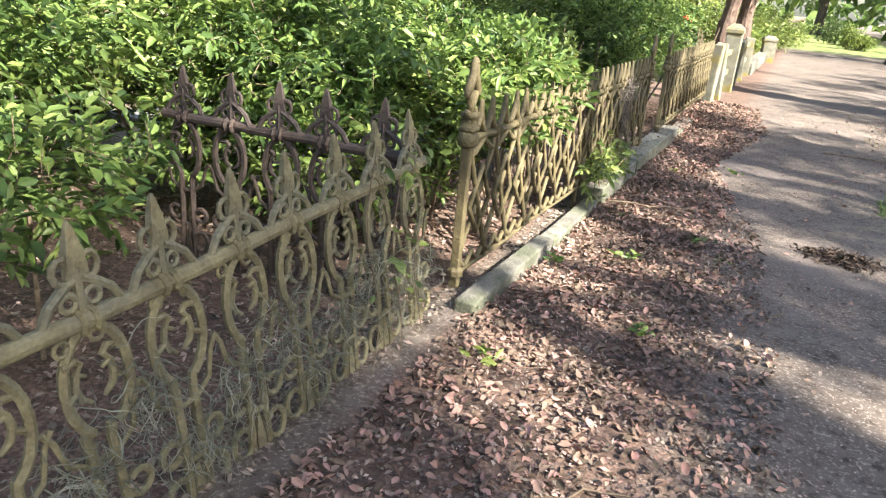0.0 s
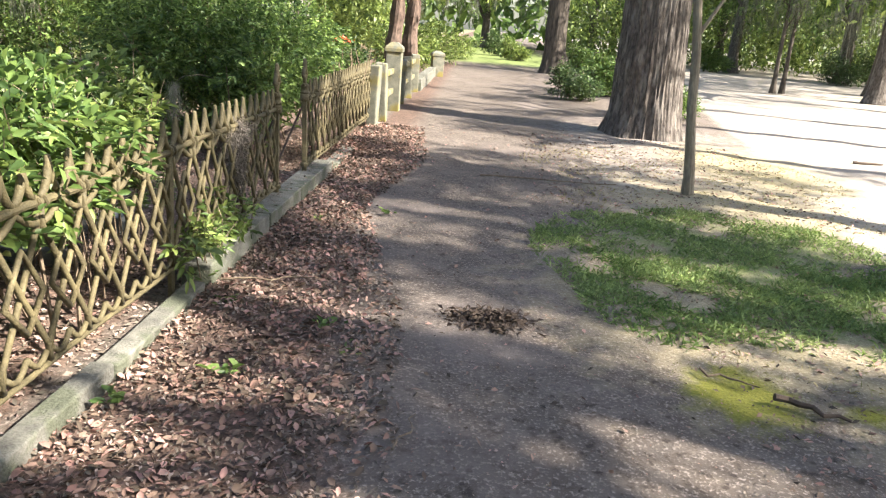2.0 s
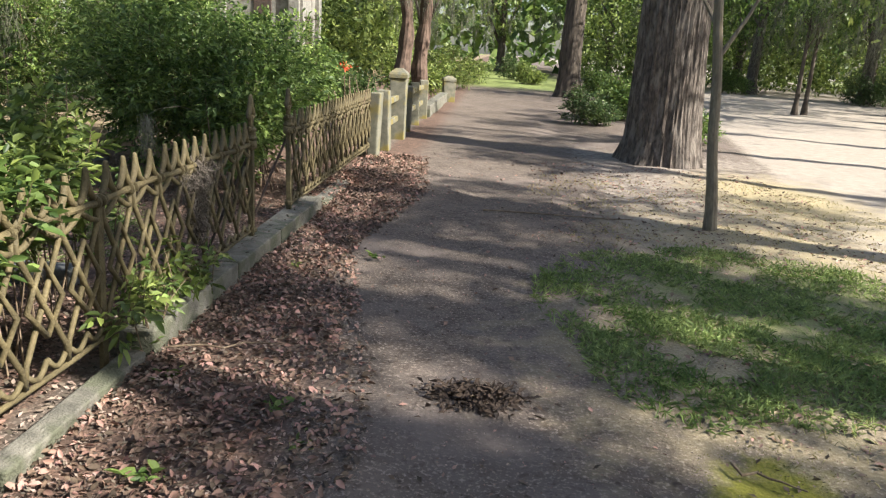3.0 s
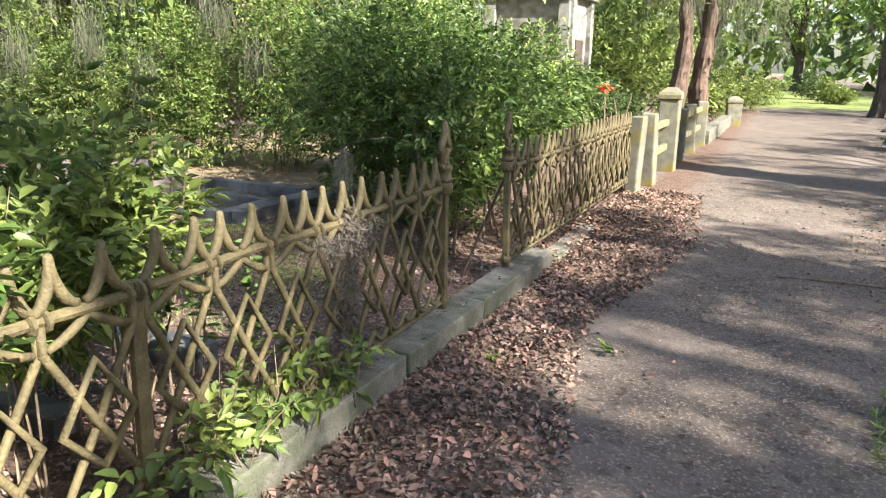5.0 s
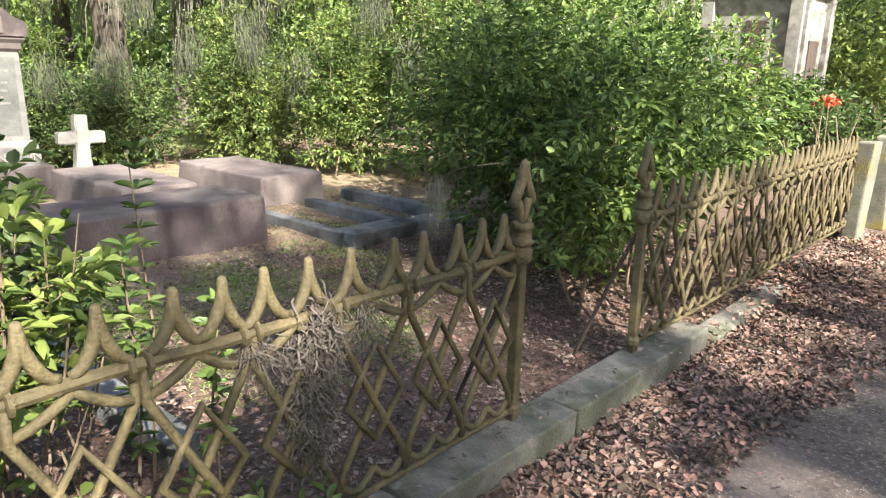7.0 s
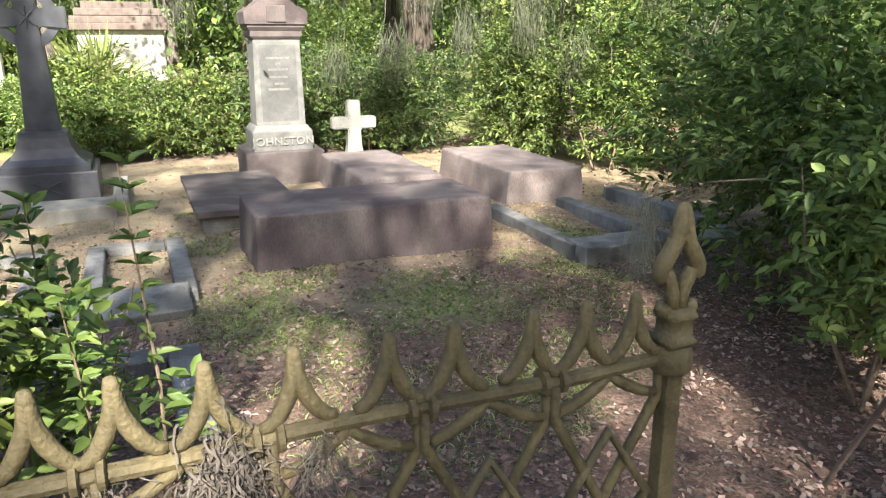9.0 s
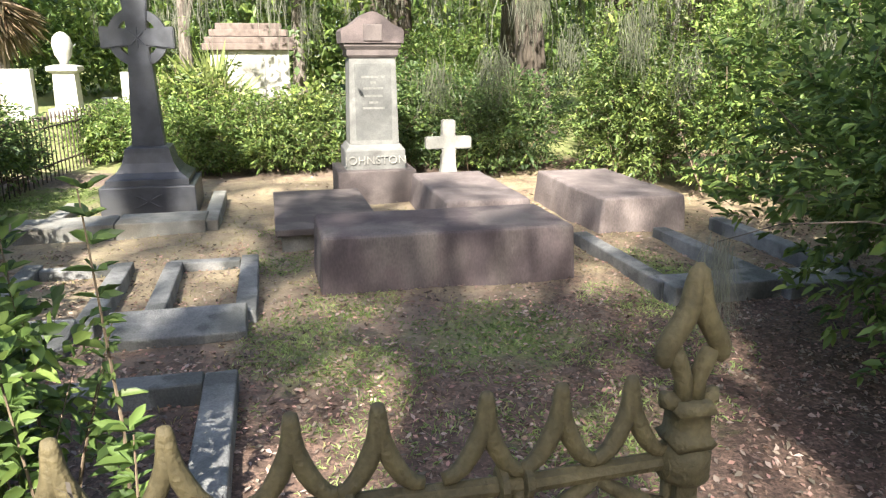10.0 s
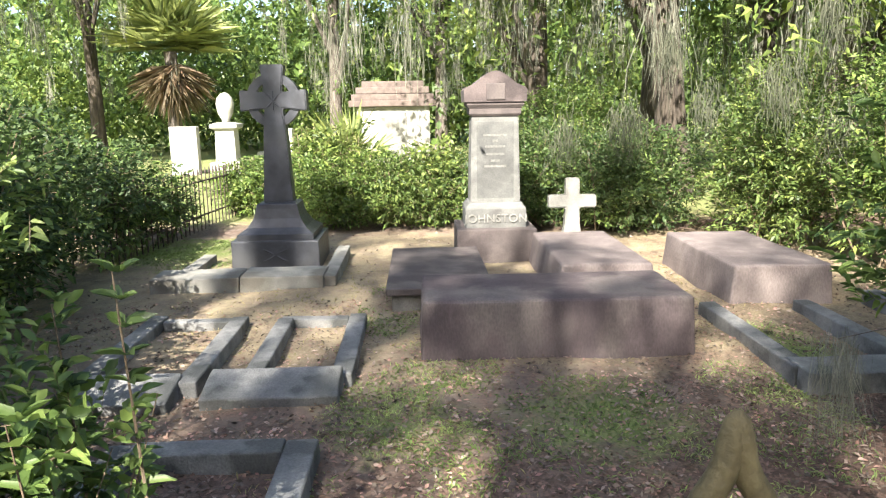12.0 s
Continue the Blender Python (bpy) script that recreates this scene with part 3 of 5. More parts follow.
def lattice_panel(y0, y1, x=0.0, lean=0.0, label="", skew=0.0):
    n = round((y1 - y0) / PITCH)
    e = base("iron_fence_panel", x, y0, 0, 0, label, "fence", "lattice fence panels", rx=skew, ry=lean)
    L = y1 - y0
    f = L / (n * PITCH)
    part("top_rail", tube(bmesh.new(), [(0, L * i / 8, RAIL + 0.006 * math.sin(i * 1.9 + y0)) for i in range(9)], 0.018, 8), M_LATTICE, e)
    part("bottom_rail", tube(bmesh.new(), [(0, L * i / 8, 0.185 + 0.006 * math.sin(i * 1.3 + y0)) for i in range(9)], 0.013, 8), M_LATTICE, e)
    bars = {}
    def bar(key, pts, r, y, rx=0.0):
        if key in bars:
            return again(bars[key], e, 0, y, 0, rx)
        bars[key] = part(key, tube(bmesh.new(), pts, r, 8), M_LATTICE, e, smooth=True)
        bars[key].matrix_basis = pose(0, y, 0)
        return bars[key]
    P = PITCH * f
    spike = None
    for i in range(n + 1):
        y = i * P
        if "collar" in bars:
            again(bars["collar"], e, 0, y)
        else:
            bm = bmesh.new()
            for s in (-0.022, 0.022):
                tube(bm, [(0, s - 0.009, RAIL), (0, s - 0.006, RAIL), (0, s + 0.006, RAIL), (0, s + 0.009, RAIL)], [0.024, 0.033, 0.033, 0.024], 9)
            bars["collar"] = part("collar", bm, M_LATTICE, e)
        if i == n:
            break
        for s in (0.25, 0.75):
            if spike:
                again(spike, e, 0, y + s * P, 0, random.uniform(-1.5, 1.5))
            else:
                spike = part("spike", spike_mesh(), M_LATTICE, e, smooth=True)
                spike.matrix_basis = pose(0, y + s * P, 0)
        for s, key in ((1, "rising_arc"), (-1, "falling_arc")):
            a, b = (0.02, 0.5 * P) if s > 0 else (P - 0.02, 0.5 * P)
            bar(key, [(0, a + (b - a) * u, RAIL - 0.085 + 0.07 * u ** 1.5) for u in (0, 0.3, 0.6, 0.8, 1)], [0.012, 0.014, 0.015, 0.014, 0.011], y)
            bar("low_" + key, [(0, a + (b - a) * u, 0.245 - 0.05 * math.sin(math.pi * u) + 0.02 * u) for u in (0, 0.25, 0.5, 0.75, 1)], 0.013, y)
        wob = random.uniform(-0.7, 0.7)
        bar("slant_bar", [(0.006, 0.012, RAIL - 0.01), (0.006, 0.03 * P, 0.78), (0.006, 0.5 * P, 0.515), (0.006, 0.93 * P, 0.29), (0.006, 0.985 * P, 0.2)], 0.0135, y, wob)
        bar("counter_bar", [(-0.006, P - 0.012, RAIL - 0.01), (-0.006, 0.97 * P, 0.78), (-0.006, 0.5 * P, 0.515), (-0.006, 0.07 * P, 0.29), (-0.006, 0.015 * P, 0.2)], 0.0135, y, -wob)
        bar("diamond", [(0.012, 0.5 * P, 0.375), (0.012, 0.1 * P, 0.525), (0.012, 0.5 * P, 0.715), (0.012, 0.9 * P, 0.525), (0.012, 0.5 * P, 0.375)], 0.0135, y, wob * 0.5)
    return e


def mid_support(y):
    e = base("fence_support", -0.02, y, 0, 0, "plain ochre iron bar that holds the fence", "fence post", ry=1)
    part("bar", box(bmesh.new(), -0.012, -0.027, 0.0, 0.012, 0.027, RAIL + 0.03, bev=0.005), M_LATTICE, e)
    return e


def lattice_post(y, x=0.0, ry=0.0, rx=0.0, label="ochre painted iron fence post with a pointed loop finial", brace=False):
    e = base("fence_post", x, y, 0, 0, label, "fence post", "lattice fence posts", rx=rx, ry=ry)
    post_parts(e)
    if brace:
        part("brace", tube(bmesh.new(), [(-0.012, 0, RAIL - 0.06), (-0.17, 0.0, 0.45), (-0.36, 0, -0.01)], 0.011, 6), M_RUST, e, "dark rusty brace bar")
    return e


# ---- scrolled cast iron fence ----
SP, RZ = 0.285, 0.79


def ring(bm, y, z, a, b, r, n=14, gap=0.0, x=0.0, start=0.0):
    m = n
    pts = [(x, y + a * math.cos(start + gap / 2 + (2 * math.pi - gap) * k / m), z + b * math.sin(start + gap / 2 + (2 * math.pi - gap) * k / m)) for k in range(m + 1)]
    tube(bm, pts, r, 5)


def scroll_panel(x, y, rz, n, label, m, slope=0.0, lean=0.0, z=0.0):
    """A run of n units along its own +y."""
    e = base("scrolled_iron_fence", x, y, z, rz, label, "fence", "scrolled fence panels", rx=slope, ry=lean)
    part("rail", tube(bmesh.new(), [(0, n * SP * i / 10, RZ + 0.004 * math.sin(i * 2.0)) for i in range(11)], 0.025, 10), m, e)
    spire = bmesh.new()
    square_stack(spire, [(0.006, 0.034, 0.905), (0.012, 0.028, 0.94), (0.011, 0.02, 0.985), (0.007, 0.009, 1.03), (0.003, 0.003, 1.045)])
    for s in (-1, 1):
        ring(spire, s * 0.038, 0.925, 0.026, 0.032, 0.0095, 10)
        tube(spire, [(0, s * 0.012, 0.90), (0, s * 0.05, 0.88), (0, s * 0.09, 0.85), (0, s * 0.12, RZ + 0.01)], 0.013, 6)
        ring(spire, s * 0.035, 0.845, 0.022, 0.022, 0.009, 9)
    tube(spire, [(0, 0, RZ), (0, 0, 0.93)], 0.013, 6)
    for s in (-1, 1):
        tube(spire, [(0, s * 0.02 - 0.008, RZ), (0, s * 0.02, RZ), (0, s * 0.02 + 0.008, RZ)], [0.03, 0.041, 0.03], 8)
    oval = bmesh.new()
    ring(oval, 0, 0.62, 0.094, 0.15, 0.0155, 18, 0.85, start=-math.pi / 2)
    inner = []
    for s in (-1, 1):
        tooth = tube(bmesh.new(), [(0, s * 0.082, 0.695), (0, s * 0.045, 0.70), (0, s * 0.03, 0.685), (0, s * 0.048, 0.662), (0, s * 0.022, 0.648)], [0.011, 0.011, 0.01, 0.011, 0.006], 6)
        tube(tooth, [(0, s * 0.048, 0.662), (0, s * 0.056, 0.625), (0, s * 0.046, 0.592), (0, s * 0.016, 0.57)], [0.011, 0.011, 0.011, 0.006], 6)
        tube(tooth, [(0, s * 0.054, 0.615), (0, s * 0.086, 0.598)], 0.01, 6)
        inner.append(("toothed_scroll", tooth))
        curl = bmesh.new()
        ring(curl, s * 0.055, 0.745, 0.02, 0.02, 0.007, 8)
        inner.append(("curl", curl))
    stem = bmesh.new()
    for s in (-1, 1):
        tube(stem, [(0, s * 0.04, 0.49), (0, s * 0.034, 0.46), (0, s * 0.034, 0.3), (0, s * 0.04, 0.02)], 0.0145, 6)
        ring(stem, s * 0.085, 0.27, 0.036, 0.036, 0.012, 10, 1.2, start=1.5 * (s + 1))
        ring(stem, s * 0.08, 0.12, 0.042, 0.055, 0.012, 10, 1.0, start=1.5 * (s + 1))
        tube(stem, [(0, s * 0.04, 0.40), (0, s * 0.10, 0.44), (0, s * 0.12, 0.52), (0, s * 0.145, 0.56)], 0.009, 5)
    tube(stem, [(0, -0.034, 0.40), (0, 0.034, 0.40)], 0.011, 5)
    tube(stem, [(0, -0.036, 0.21), (0, 0.036, 0.21)], 0.011, 5)
    square_stack(stem, [(0.006, 0.016, 0.02), (0.007, 0.02, 0.1), (0.004, 0.004, 0.2)])
    first = None
    for i in range(n):
        if first:
            for o in first:
                again(o, e, 0, (i + 0.5) * SP, 0, random.uniform(-1.5, 1.5), 0, random.uniform(-4, 4))
        else:
            first = [part("spire", spire, m, e), part("oval_ring", oval, m, e), part("lower_scroll", stem, m, e)] + [part(nm, b, m, e) for nm, b in inner]
            for o in first:
                o.matrix_basis = pose(0, 0.5 * SP, 0)
    return e

lattice_post(2.0)
lattice_post(6.45, rx=0.3, brace=True)
lattice_post(7.53, ry=-1.0, brace=True)
lattice_panel(2.02, 4.22, label="ochre iron fence panel of crossed bars and blunt spikes", lean=0.6)
mid_support(4.24)
lattice_panel(4.26, 6.43, label="ochre iron fence panel of crossed bars with a moss tuft", lean=-0.4)
lattice_panel(7.55, 9.9, label="ochre iron fence panel overhung by a dark bush", lean=0.8)
lattice_panel(9.92, 11.9, label="ochre iron fence panel half hidden by shrub stems", lean=-0.8)
scroll_panel(-0.04, -1.55, 0, 12, "grey-tan cast iron fence of ovals, scrolls and spires", M_IRON, slope=2.5, lean=-6, z=-0.164)
scroll_panel(-0.16, 1.74, 92, 5, "rusty cast iron return fence of scrolls and spires", M_RUST)

# ---- concrete posts beyond the fence ----
def pillar(x, y, w, d, h, cap, label, rz=0, ry=0):
    e = base("concrete_post", x, y, -0.03, rz, label, "post", "concrete posts", ry=ry)
    part("shaft", worn_box(w, d, h, 0.025, 2, 0.014, seed=x + y), M_PILLAR, e)
    if cap:
        bm = bmesh.new()
        square_stack(bm, [(w * 0.56, d * 0.56, h), (w * 0.56, d * 0.56, h + 0.06), (w * 0.5, d * 0.5, h + 0.1), (w * 0.2, d * 0.2, h + 0.17)])
        part("cap", bm, M_PILLAR, e)
    return e


PILLARS = ((0.05, 11.95, 0.16, 0.2, 1.02, 0), (-0.12, 12.0, 0.1, 0.12, 0.9, 0), (0.04, 13.1, 0.2, 0.24, 1.0, 0), (0.05, 14.6, 0.3, 0.34, 1.15, 1), (0.05, 15.9, 0.2, 0.22, 0.95, 0), (0.05, 17.6, 0.2, 0.22, 0.95, 0), (0.05, 19.2, 0.22, 0.22, 0.95, 0), (0.25, 25.9, 0.4, 0.4, 0.7, 1))
for k, (x, y, w, d, h, c) in enumerate(PILLARS):
    pillar(x, y, w, d, h, c, ("yellow-lichened worn concrete fence post", "grey mossy concrete fence post with a squared top")[k % 2], rz=k * 3 - 8, ry=(1.5, -3, -2, 0, 2, -2, 1, 0)[k])
for a, b in zip(PILLARS[2:-2], PILLARS[3:-1]):
    for z in (0.35, 0.72):
        bm = worn_box(0.08, b[1] - a[1] - 0.24, 0.1, 0.012, 1, 0.008)
        o = part("concrete_rail", bm, M_PILLAR)
        o.matrix_basis = pose(0.04, (a[1] + b[1]) / 2, z)
        tagged(o, "mossy concrete rail between two posts", "rail", "concrete rails")
kerb(0.1, 22.6, 0.25, 6.2, 0.300, label="low mossy concrete coping beside the path", m=M_CURB, group="")

# ---- graves ----
def tomb(x, y, lx, ly, h, m, label, rz=0, bev=0.032, seed=0, top=0.0):
    ob = part("box_tomb", worn_box(lx, ly, h + 0.05, bev, 5, 0.009, top, seed), m)
    ob.matrix_basis = pose(x, y, -0.05, 0, 0, rz)
    return tagged(ob, label, "tomb")


tomb(-4.1, 6.93, 0.85, 1.84, 0.41, M_TOMB, "long low box tomb of stained brown stucco", seed=1, top=0.02)
tomb(-5.95, 7.62, 1.75, 0.86, 0.33, M_TOMB2, "pale stained stucco box tomb before a small cross", seed=5, top=0.04)
tomb(-5.72, 9.02, 1.75, 0.88, 0.34, M_TOMB2, "stained stucco box tomb with light rounded edges", seed=9, top=0.03)
led = base("ledger_stone", -5.86, 6.18, 0, 0, "dark slab ledger stone lying on a low base", "grave slab")
part("slab", worn_box(1.84, 0.9, 0.06, 0.012, 3, 0.006), M_BROWN, led).location.z = 0.13
part("base", worn_box(1.74, 0.8, 0.18, 0.012, 2, 0.008), M_STONE, led).location.z = -0.05


def monument():
    e = base("monument", -7.15, 6.85, 0, 0, "tall grey limestone monument with a brown gabled cap and lettered base", "monument")
    part("plinth", worn_box(0.74, 0.86, 0.42, 0.02, 3, 0.008), M_BROWN, e).location.z = -0.05
    bm = bmesh.new()
    square_stack(bm, [(0.27, 0.33, 0.36), (0.27, 0.33, 0.58), (0.25, 0.31, 0.60), (0.23, 0.285, 0.64)])
    bmesh.ops.bevel(bm, geom=list(bm.edges), offset=0.008, segments=1, affect="EDGES")
    dado = part("name_block", bm, M_PANEL, e)
    bm = bmesh.new()
    square_stack(bm, [(0.215, 0.27, 0.63), (0.2, 0.25, 1.56)])
    bmesh.ops.bevel(bm, geom=list(bm.edges), offset=0.012, segments=2, affect="EDGES")
    shaft = part("shaft", bm, M_PANEL, e)
    bm = bmesh.new()
    box(bm, 0.2, -0.2, 0.68, 0.222, 0.2, 1.5, top=0.0, bev=0.006)
    p = part("inscription_panel", bm, M_PANEL_DARK, shaft)
    p.matrix_basis = pose(0.004, 0, 0, 0, -0.9)
    for z, w in ((1.36, 0.26), (1.30, 0.06), (1.24, 0.22), (1.16, 0.20), (1.09, 0.1), (1.03, 0.24)):
        bar = part("inscription_line", box(bmesh.new(), 0.0, -w / 2, z - 0.012, 0.004, w / 2, z + 0.012), M_WHITE_WORN, shaft, "worn pale line of lettering")
        bar.matrix_basis = pose(0.2245, 0, 0, 0, -0.9)
    bm = bmesh.new()
    square_stack(bm, [(0.2, 0.25, 1.56), (0.22, 0.275, 1.585), (0.22, 0.275, 1.64), (0.25, 0.305, 1.68), (0.25, 0.305, 1.72)])
    part("moulding", bm, M_BROWN, e)
    bm = bmesh.new()
    prof = [(-0.33, 1.71), (0.33, 1.71), (0.335, 1.83), (0.315, 1.86), (0.22, 1.90), (0.11, 1.985), (0.05, 2.02), (0.0, 2.03), (-0.05, 2.02), (-0.11, 1.985), (-0.22, 1.90), (-0.315, 1.86), (-0.335, 1.83)]
    a = [bm.verts.new((0.27, y, z)) for y, z in prof]
    b = [bm.verts.new((-0.27, y, z)) for y, z in prof]
    bm.faces.new(a), bm.faces.new(b[::-1])
    for i in range(len(prof)):
        bm.faces.new((a[i], b[i], b[(i + 1) % len(prof)], a[(i + 1) % len(prof)]))
    cap = part("cap", bm, M_CAP, e)
    bm = bmesh.new()
    box(bm, 0.25, -0.1, 1.73, 0.285, 0.1, 1.9, bev=0.012)
    part("cap_block", bm, M_BROWN, cap)
    cu = bpy.data.curves.new("name_text", "FONT")
    cu.body, cu.size, cu.extrude, cu.align_x = "JOHNSTON", 0.125, 0.012, "CENTER"
    cu.space_character = 1.06
    t = new("raised_name", cu)
    t.parent = e
    t.matrix_basis = pose(0.276, 0, 0.43, 90, 0, 90)
    cu.materials.append(M_STONE)
    t["label"] = "raised capital letters"


M_WHITE_WORN = mat("worn_lettering", (0.125, 0.123, 0.114), (0.17, 0.166, 0.152), 20, 0.9, 0, 0, 60)
monument()


def outline_solid(bm, prof, x0, x1):
    a = [bm.verts.new((x1, y, z)) for y, z in prof]
    b = [bm.verts.new((x0, y, z)) for y, z in prof]
    bm.faces.new(a), bm.faces.new(b[::-1])
    for i in range(len(prof)):
        j = (i + 1) % len(prof)
        bm.faces.new((a[i], b[i], b[j], a[j]))
    bmesh.ops.recalc_face_normals(bm, faces=bm.faces)
    return bm


def stone_cross():
    e = base("stone_cross", -7.15, 7.73, -0.16, 0, "pale grey stone cross with a flared foot on a tomb", "grave cross")
    h = [(0.17, 0.27), (0.16, 0.31), (0.105, 0.40), (0.085, 0.5), (0.075, 0.70), (0.265, 0.70), (0.265, 0.84), (0.075, 0.84), (0.075, 1.03)]
    prof = h + [(-y, z) for y, z in reversed(h)]
    bm = outline_solid(bmesh.new(), prof, -0.06, 0.06)
    bmesh.ops.bevel(bm, geom=list(bm.edges), offset=0.012, segments=2, affect="EDGES")
    part("cross", bm, M_STONE, e)
    part("footing", worn_box(0.3, 0.42, 0.38, 0.02, 1, 0.006), M_STONE, e).location.z = -0.1


stone_cross()


def celtic_cross():
    e = base("celtic_cross", -7.1, 4.5, 0, 0, "tall dark granite ringed cross on a stepped base", "grave cross")
    part("plinth", worn_box(0.86, 0.92, 0.36, 0.015, 3, 0.006), M_GREY, e).location.z = -0.05
    bm = bmesh.new()
    square_stack(bm, [(0.385, 0.40, 0.31), (0.385, 0.40, 0.37), (0.35, 0.37, 0.385), (0.29, 0.31, 0.43), (0.235, 0.25, 0.52), (0.21, 0.222, 0.62), (0.205, 0.215, 0.665), (0.18, 0.19, 0.68)])
    part("flared_base", bm, M_GREY, e)
    h = [(0.16, 0.67), (0.118, 1.45), (0.094, 1.675), (0.35, 1.648), (0.35, 1.872), (0.094, 1.845), (0.125, 2.13)]
    bm = outline_solid(bmesh.new(), h + [(-y, z) for y, z in reversed(h)], -0.09, 0.09)
    bmesh.ops.bevel(bm, geom=list(bm.edges), offset=0.012, segments=2, affect="EDGES")
    cross = part("cross", bm, M_GREY, e)
    bm = bmesh.new()
    n = 36
    rs = [(0.285, -0.065), (0.285, 0.065), (0.195, 0.065), (0.195, -0.065)]
    rings = [[bm.verts.new((dx, r * math.cos(2 * math.pi * k / n), 1.76 + r * math.sin(2 * math.pi * k / n))) for k in range(n)] for r, dx in rs]
    for u, w in zip(rings, rings[1:] + rings[:1]):
        for k in range(n):
            bm.faces.new((u[k], u[(k + 1) % n], w[(k + 1) % n], w[k]))
    part("ring", bm, M_GREY, e)
    bm = bmesh.new()
    for a in (0, 1):
        tube(bm, [(0.092, -0.06, 1.69 + a * 0.13), (0.094, 0.06, 1.82 - a * 0.13)], 0.009, 6)
    tube(bm, [(0.092, 0, 1.66), (0.092, 0, 1.86)], 0.009, 6)
    part("monogram", bm, M_GREY, cross)
    bm = bmesh.new()
    for a in (30, 150, 210, 330):
        c, s = math.cos(radians(a)), math.sin(radians(a))
        tube(bm, [(0.432, 0.02 * c, 0.16 + 0.02 * s), (0.437, 0.1 * c, 0.16 + 0.1 * s), (0.432, 0.15 * c, 0.16 + 0.13 * s)], [0.006, 0.01, 0.004], 5)
    part("carved_emblem", bm, M_GREY, e, "carved crossed leaves")


celtic_cross()
# kerb round the ringed cross
G1 = "kerbs round the ringed cross"
kerb(-6.0, 4.72, 0.45, 0.78, 0.133, label="thick grey granite kerb slab before the ringed cross", m=M_STONE, group=G1)
kerb(-6.0, 3.9, 0.45, 0.82, 0.125, label="thick grey granite kerb slab beside a stone cross", m=M_STONE, group=G1, rz=2)
kerb(-6.6, 5.15, 1.55, 0.14, 0.117, label="grey granite kerb along the ringed cross", m=M_STONE, group=G1)
kerb(-6.6, 3.7, 1.0, 0.14, 0.101, label="grey granite kerb along the ringed cross", m=M_STONE, group=G1)
# plot of two small graves
G2 = "kerbs of the double grave"
kerb(-3.96, 5.53, 1.34, 0.13, 0.087, label="weathered grey granite grave kerb", group=G2, seed=2)
kerb(-3.17, 5.15, 0.32, 0.78, 0.112, label="wide worn granite headstone kerb", group=G2, seed=3, ry=13)
kerb(-4.58, 5.2, 0.1, 0.52, 0.074, label="weathered grey granite grave kerb", group=G2, seed=4)
kerb(-3.95, 4.98, 1.2, 0.12, 0.087, label="weathered granite grave kerb in dry grass", group=G2, seed=5)
kerb(-3.9, 4.62, 1.4, 0.13, 0.093, label="weathered granite grave kerb in leaf litter", group=G2, seed=6)
kerb(-4.58, 4.3, 0.1, 0.52, 0.074, label="weathered grey granite grave kerb", group=G2, seed=7)
kerb(-3.9, 3.97, 1.6, 0.13, 0.087, label="weathered grey granite grave kerb", group=G2, seed=8)
kerb(-3.17, 4.3, 0.32, 0.56, 0.093, label="wide worn granite headstone kerb", group=G2, seed=9, ry=13)
# nearest plot by the fence
G3 = "kerbs of the near grave"
kerb(-1.62, 5.44, 1.5, 0.15, 0.112, label="lichened granite grave kerb near the fence", group=G3, seed=10)
kerb(-2.31, 5.0, 0.15, 0.72, 0.112, label="lichened granite grave kerb near the fence", group=G3, seed=11)
kerb(-1.62, 4.6, 1.5, 0.15, 0.105, label="lichened granite grave kerb under shrub leaves", group=G3, seed=12)
# plot beside the right tombs
G4 = "kerbs of the grassy grave"
kerb(-3.9, 8.3, 1.5, 0.13, 0.105, label="pale granite kerb of a grassy grave", group=G4, seed=13)
kerb(-3.16, 8.68, 0.3, 0.84, 0.115, label="thick granite headstone block of a grassy grave", group=G4, seed=14)
kerb(-3.9, 9.06, 1.5, 0.13, 0.105, label="pale granite kerb of a grassy grave", group=G4, seed=15)
kerb(-4.05, 9.75, 1.6, 0.14, 0.120, label="pale granite kerb under bush leaves", group=G4, seed=16)
kerb(-3.1, 9.42, 0.36, 0.7, 0.1, label="thick granite headstone block under bush leaves", group=G4, seed=17)

# ---- stones farther off ----
def far_slab(x, y, w, h, label):
    ob = part("headstone", worn_box(0.3, w, h, 0.03, 2, 0.01), M_WHITE)
    ob.matrix_basis = pose(x, y, -0.03)
    return tagged(ob, label, "headstone")


far_slab(-19.0, -0.2, 0.72, 1.3, "bright white marble slab headstone in sunlight")
far_slab(-19.5, 2.35, 0.5, 1.2, "bright white marble headstone behind a dark cross")
far_slab(-21.0, 1.5, 0.4, 0.5, "small pale marble headstone in sunlight")
urn = base("urn_monument", -19.3, 0.85, 0, 0, "white marble pedestal with a draped urn", "monument")
bm = bmesh.new()
square_stack(bm, [(0.4, 0.4, -0.03), (0.4, 0.4, 0.3), (0.27, 0.27, 0.33), (0.25, 0.25, 1.15), (0.36, 0.36, 1.22), (0.36, 0.36, 1.32), (0.2, 0.2, 1.36)])
part("pedestal", bm, M_WHITE, urn)
part("urn", lathe(bmesh.new(), [(0.12, 1.35), (0.1, 1.42), (0.2, 1.6), (0.24, 1.85), (0.2, 2.02), (0.1, 2.12), (0.03, 2.15)], 14), M_WHITE, urn, smooth=True)


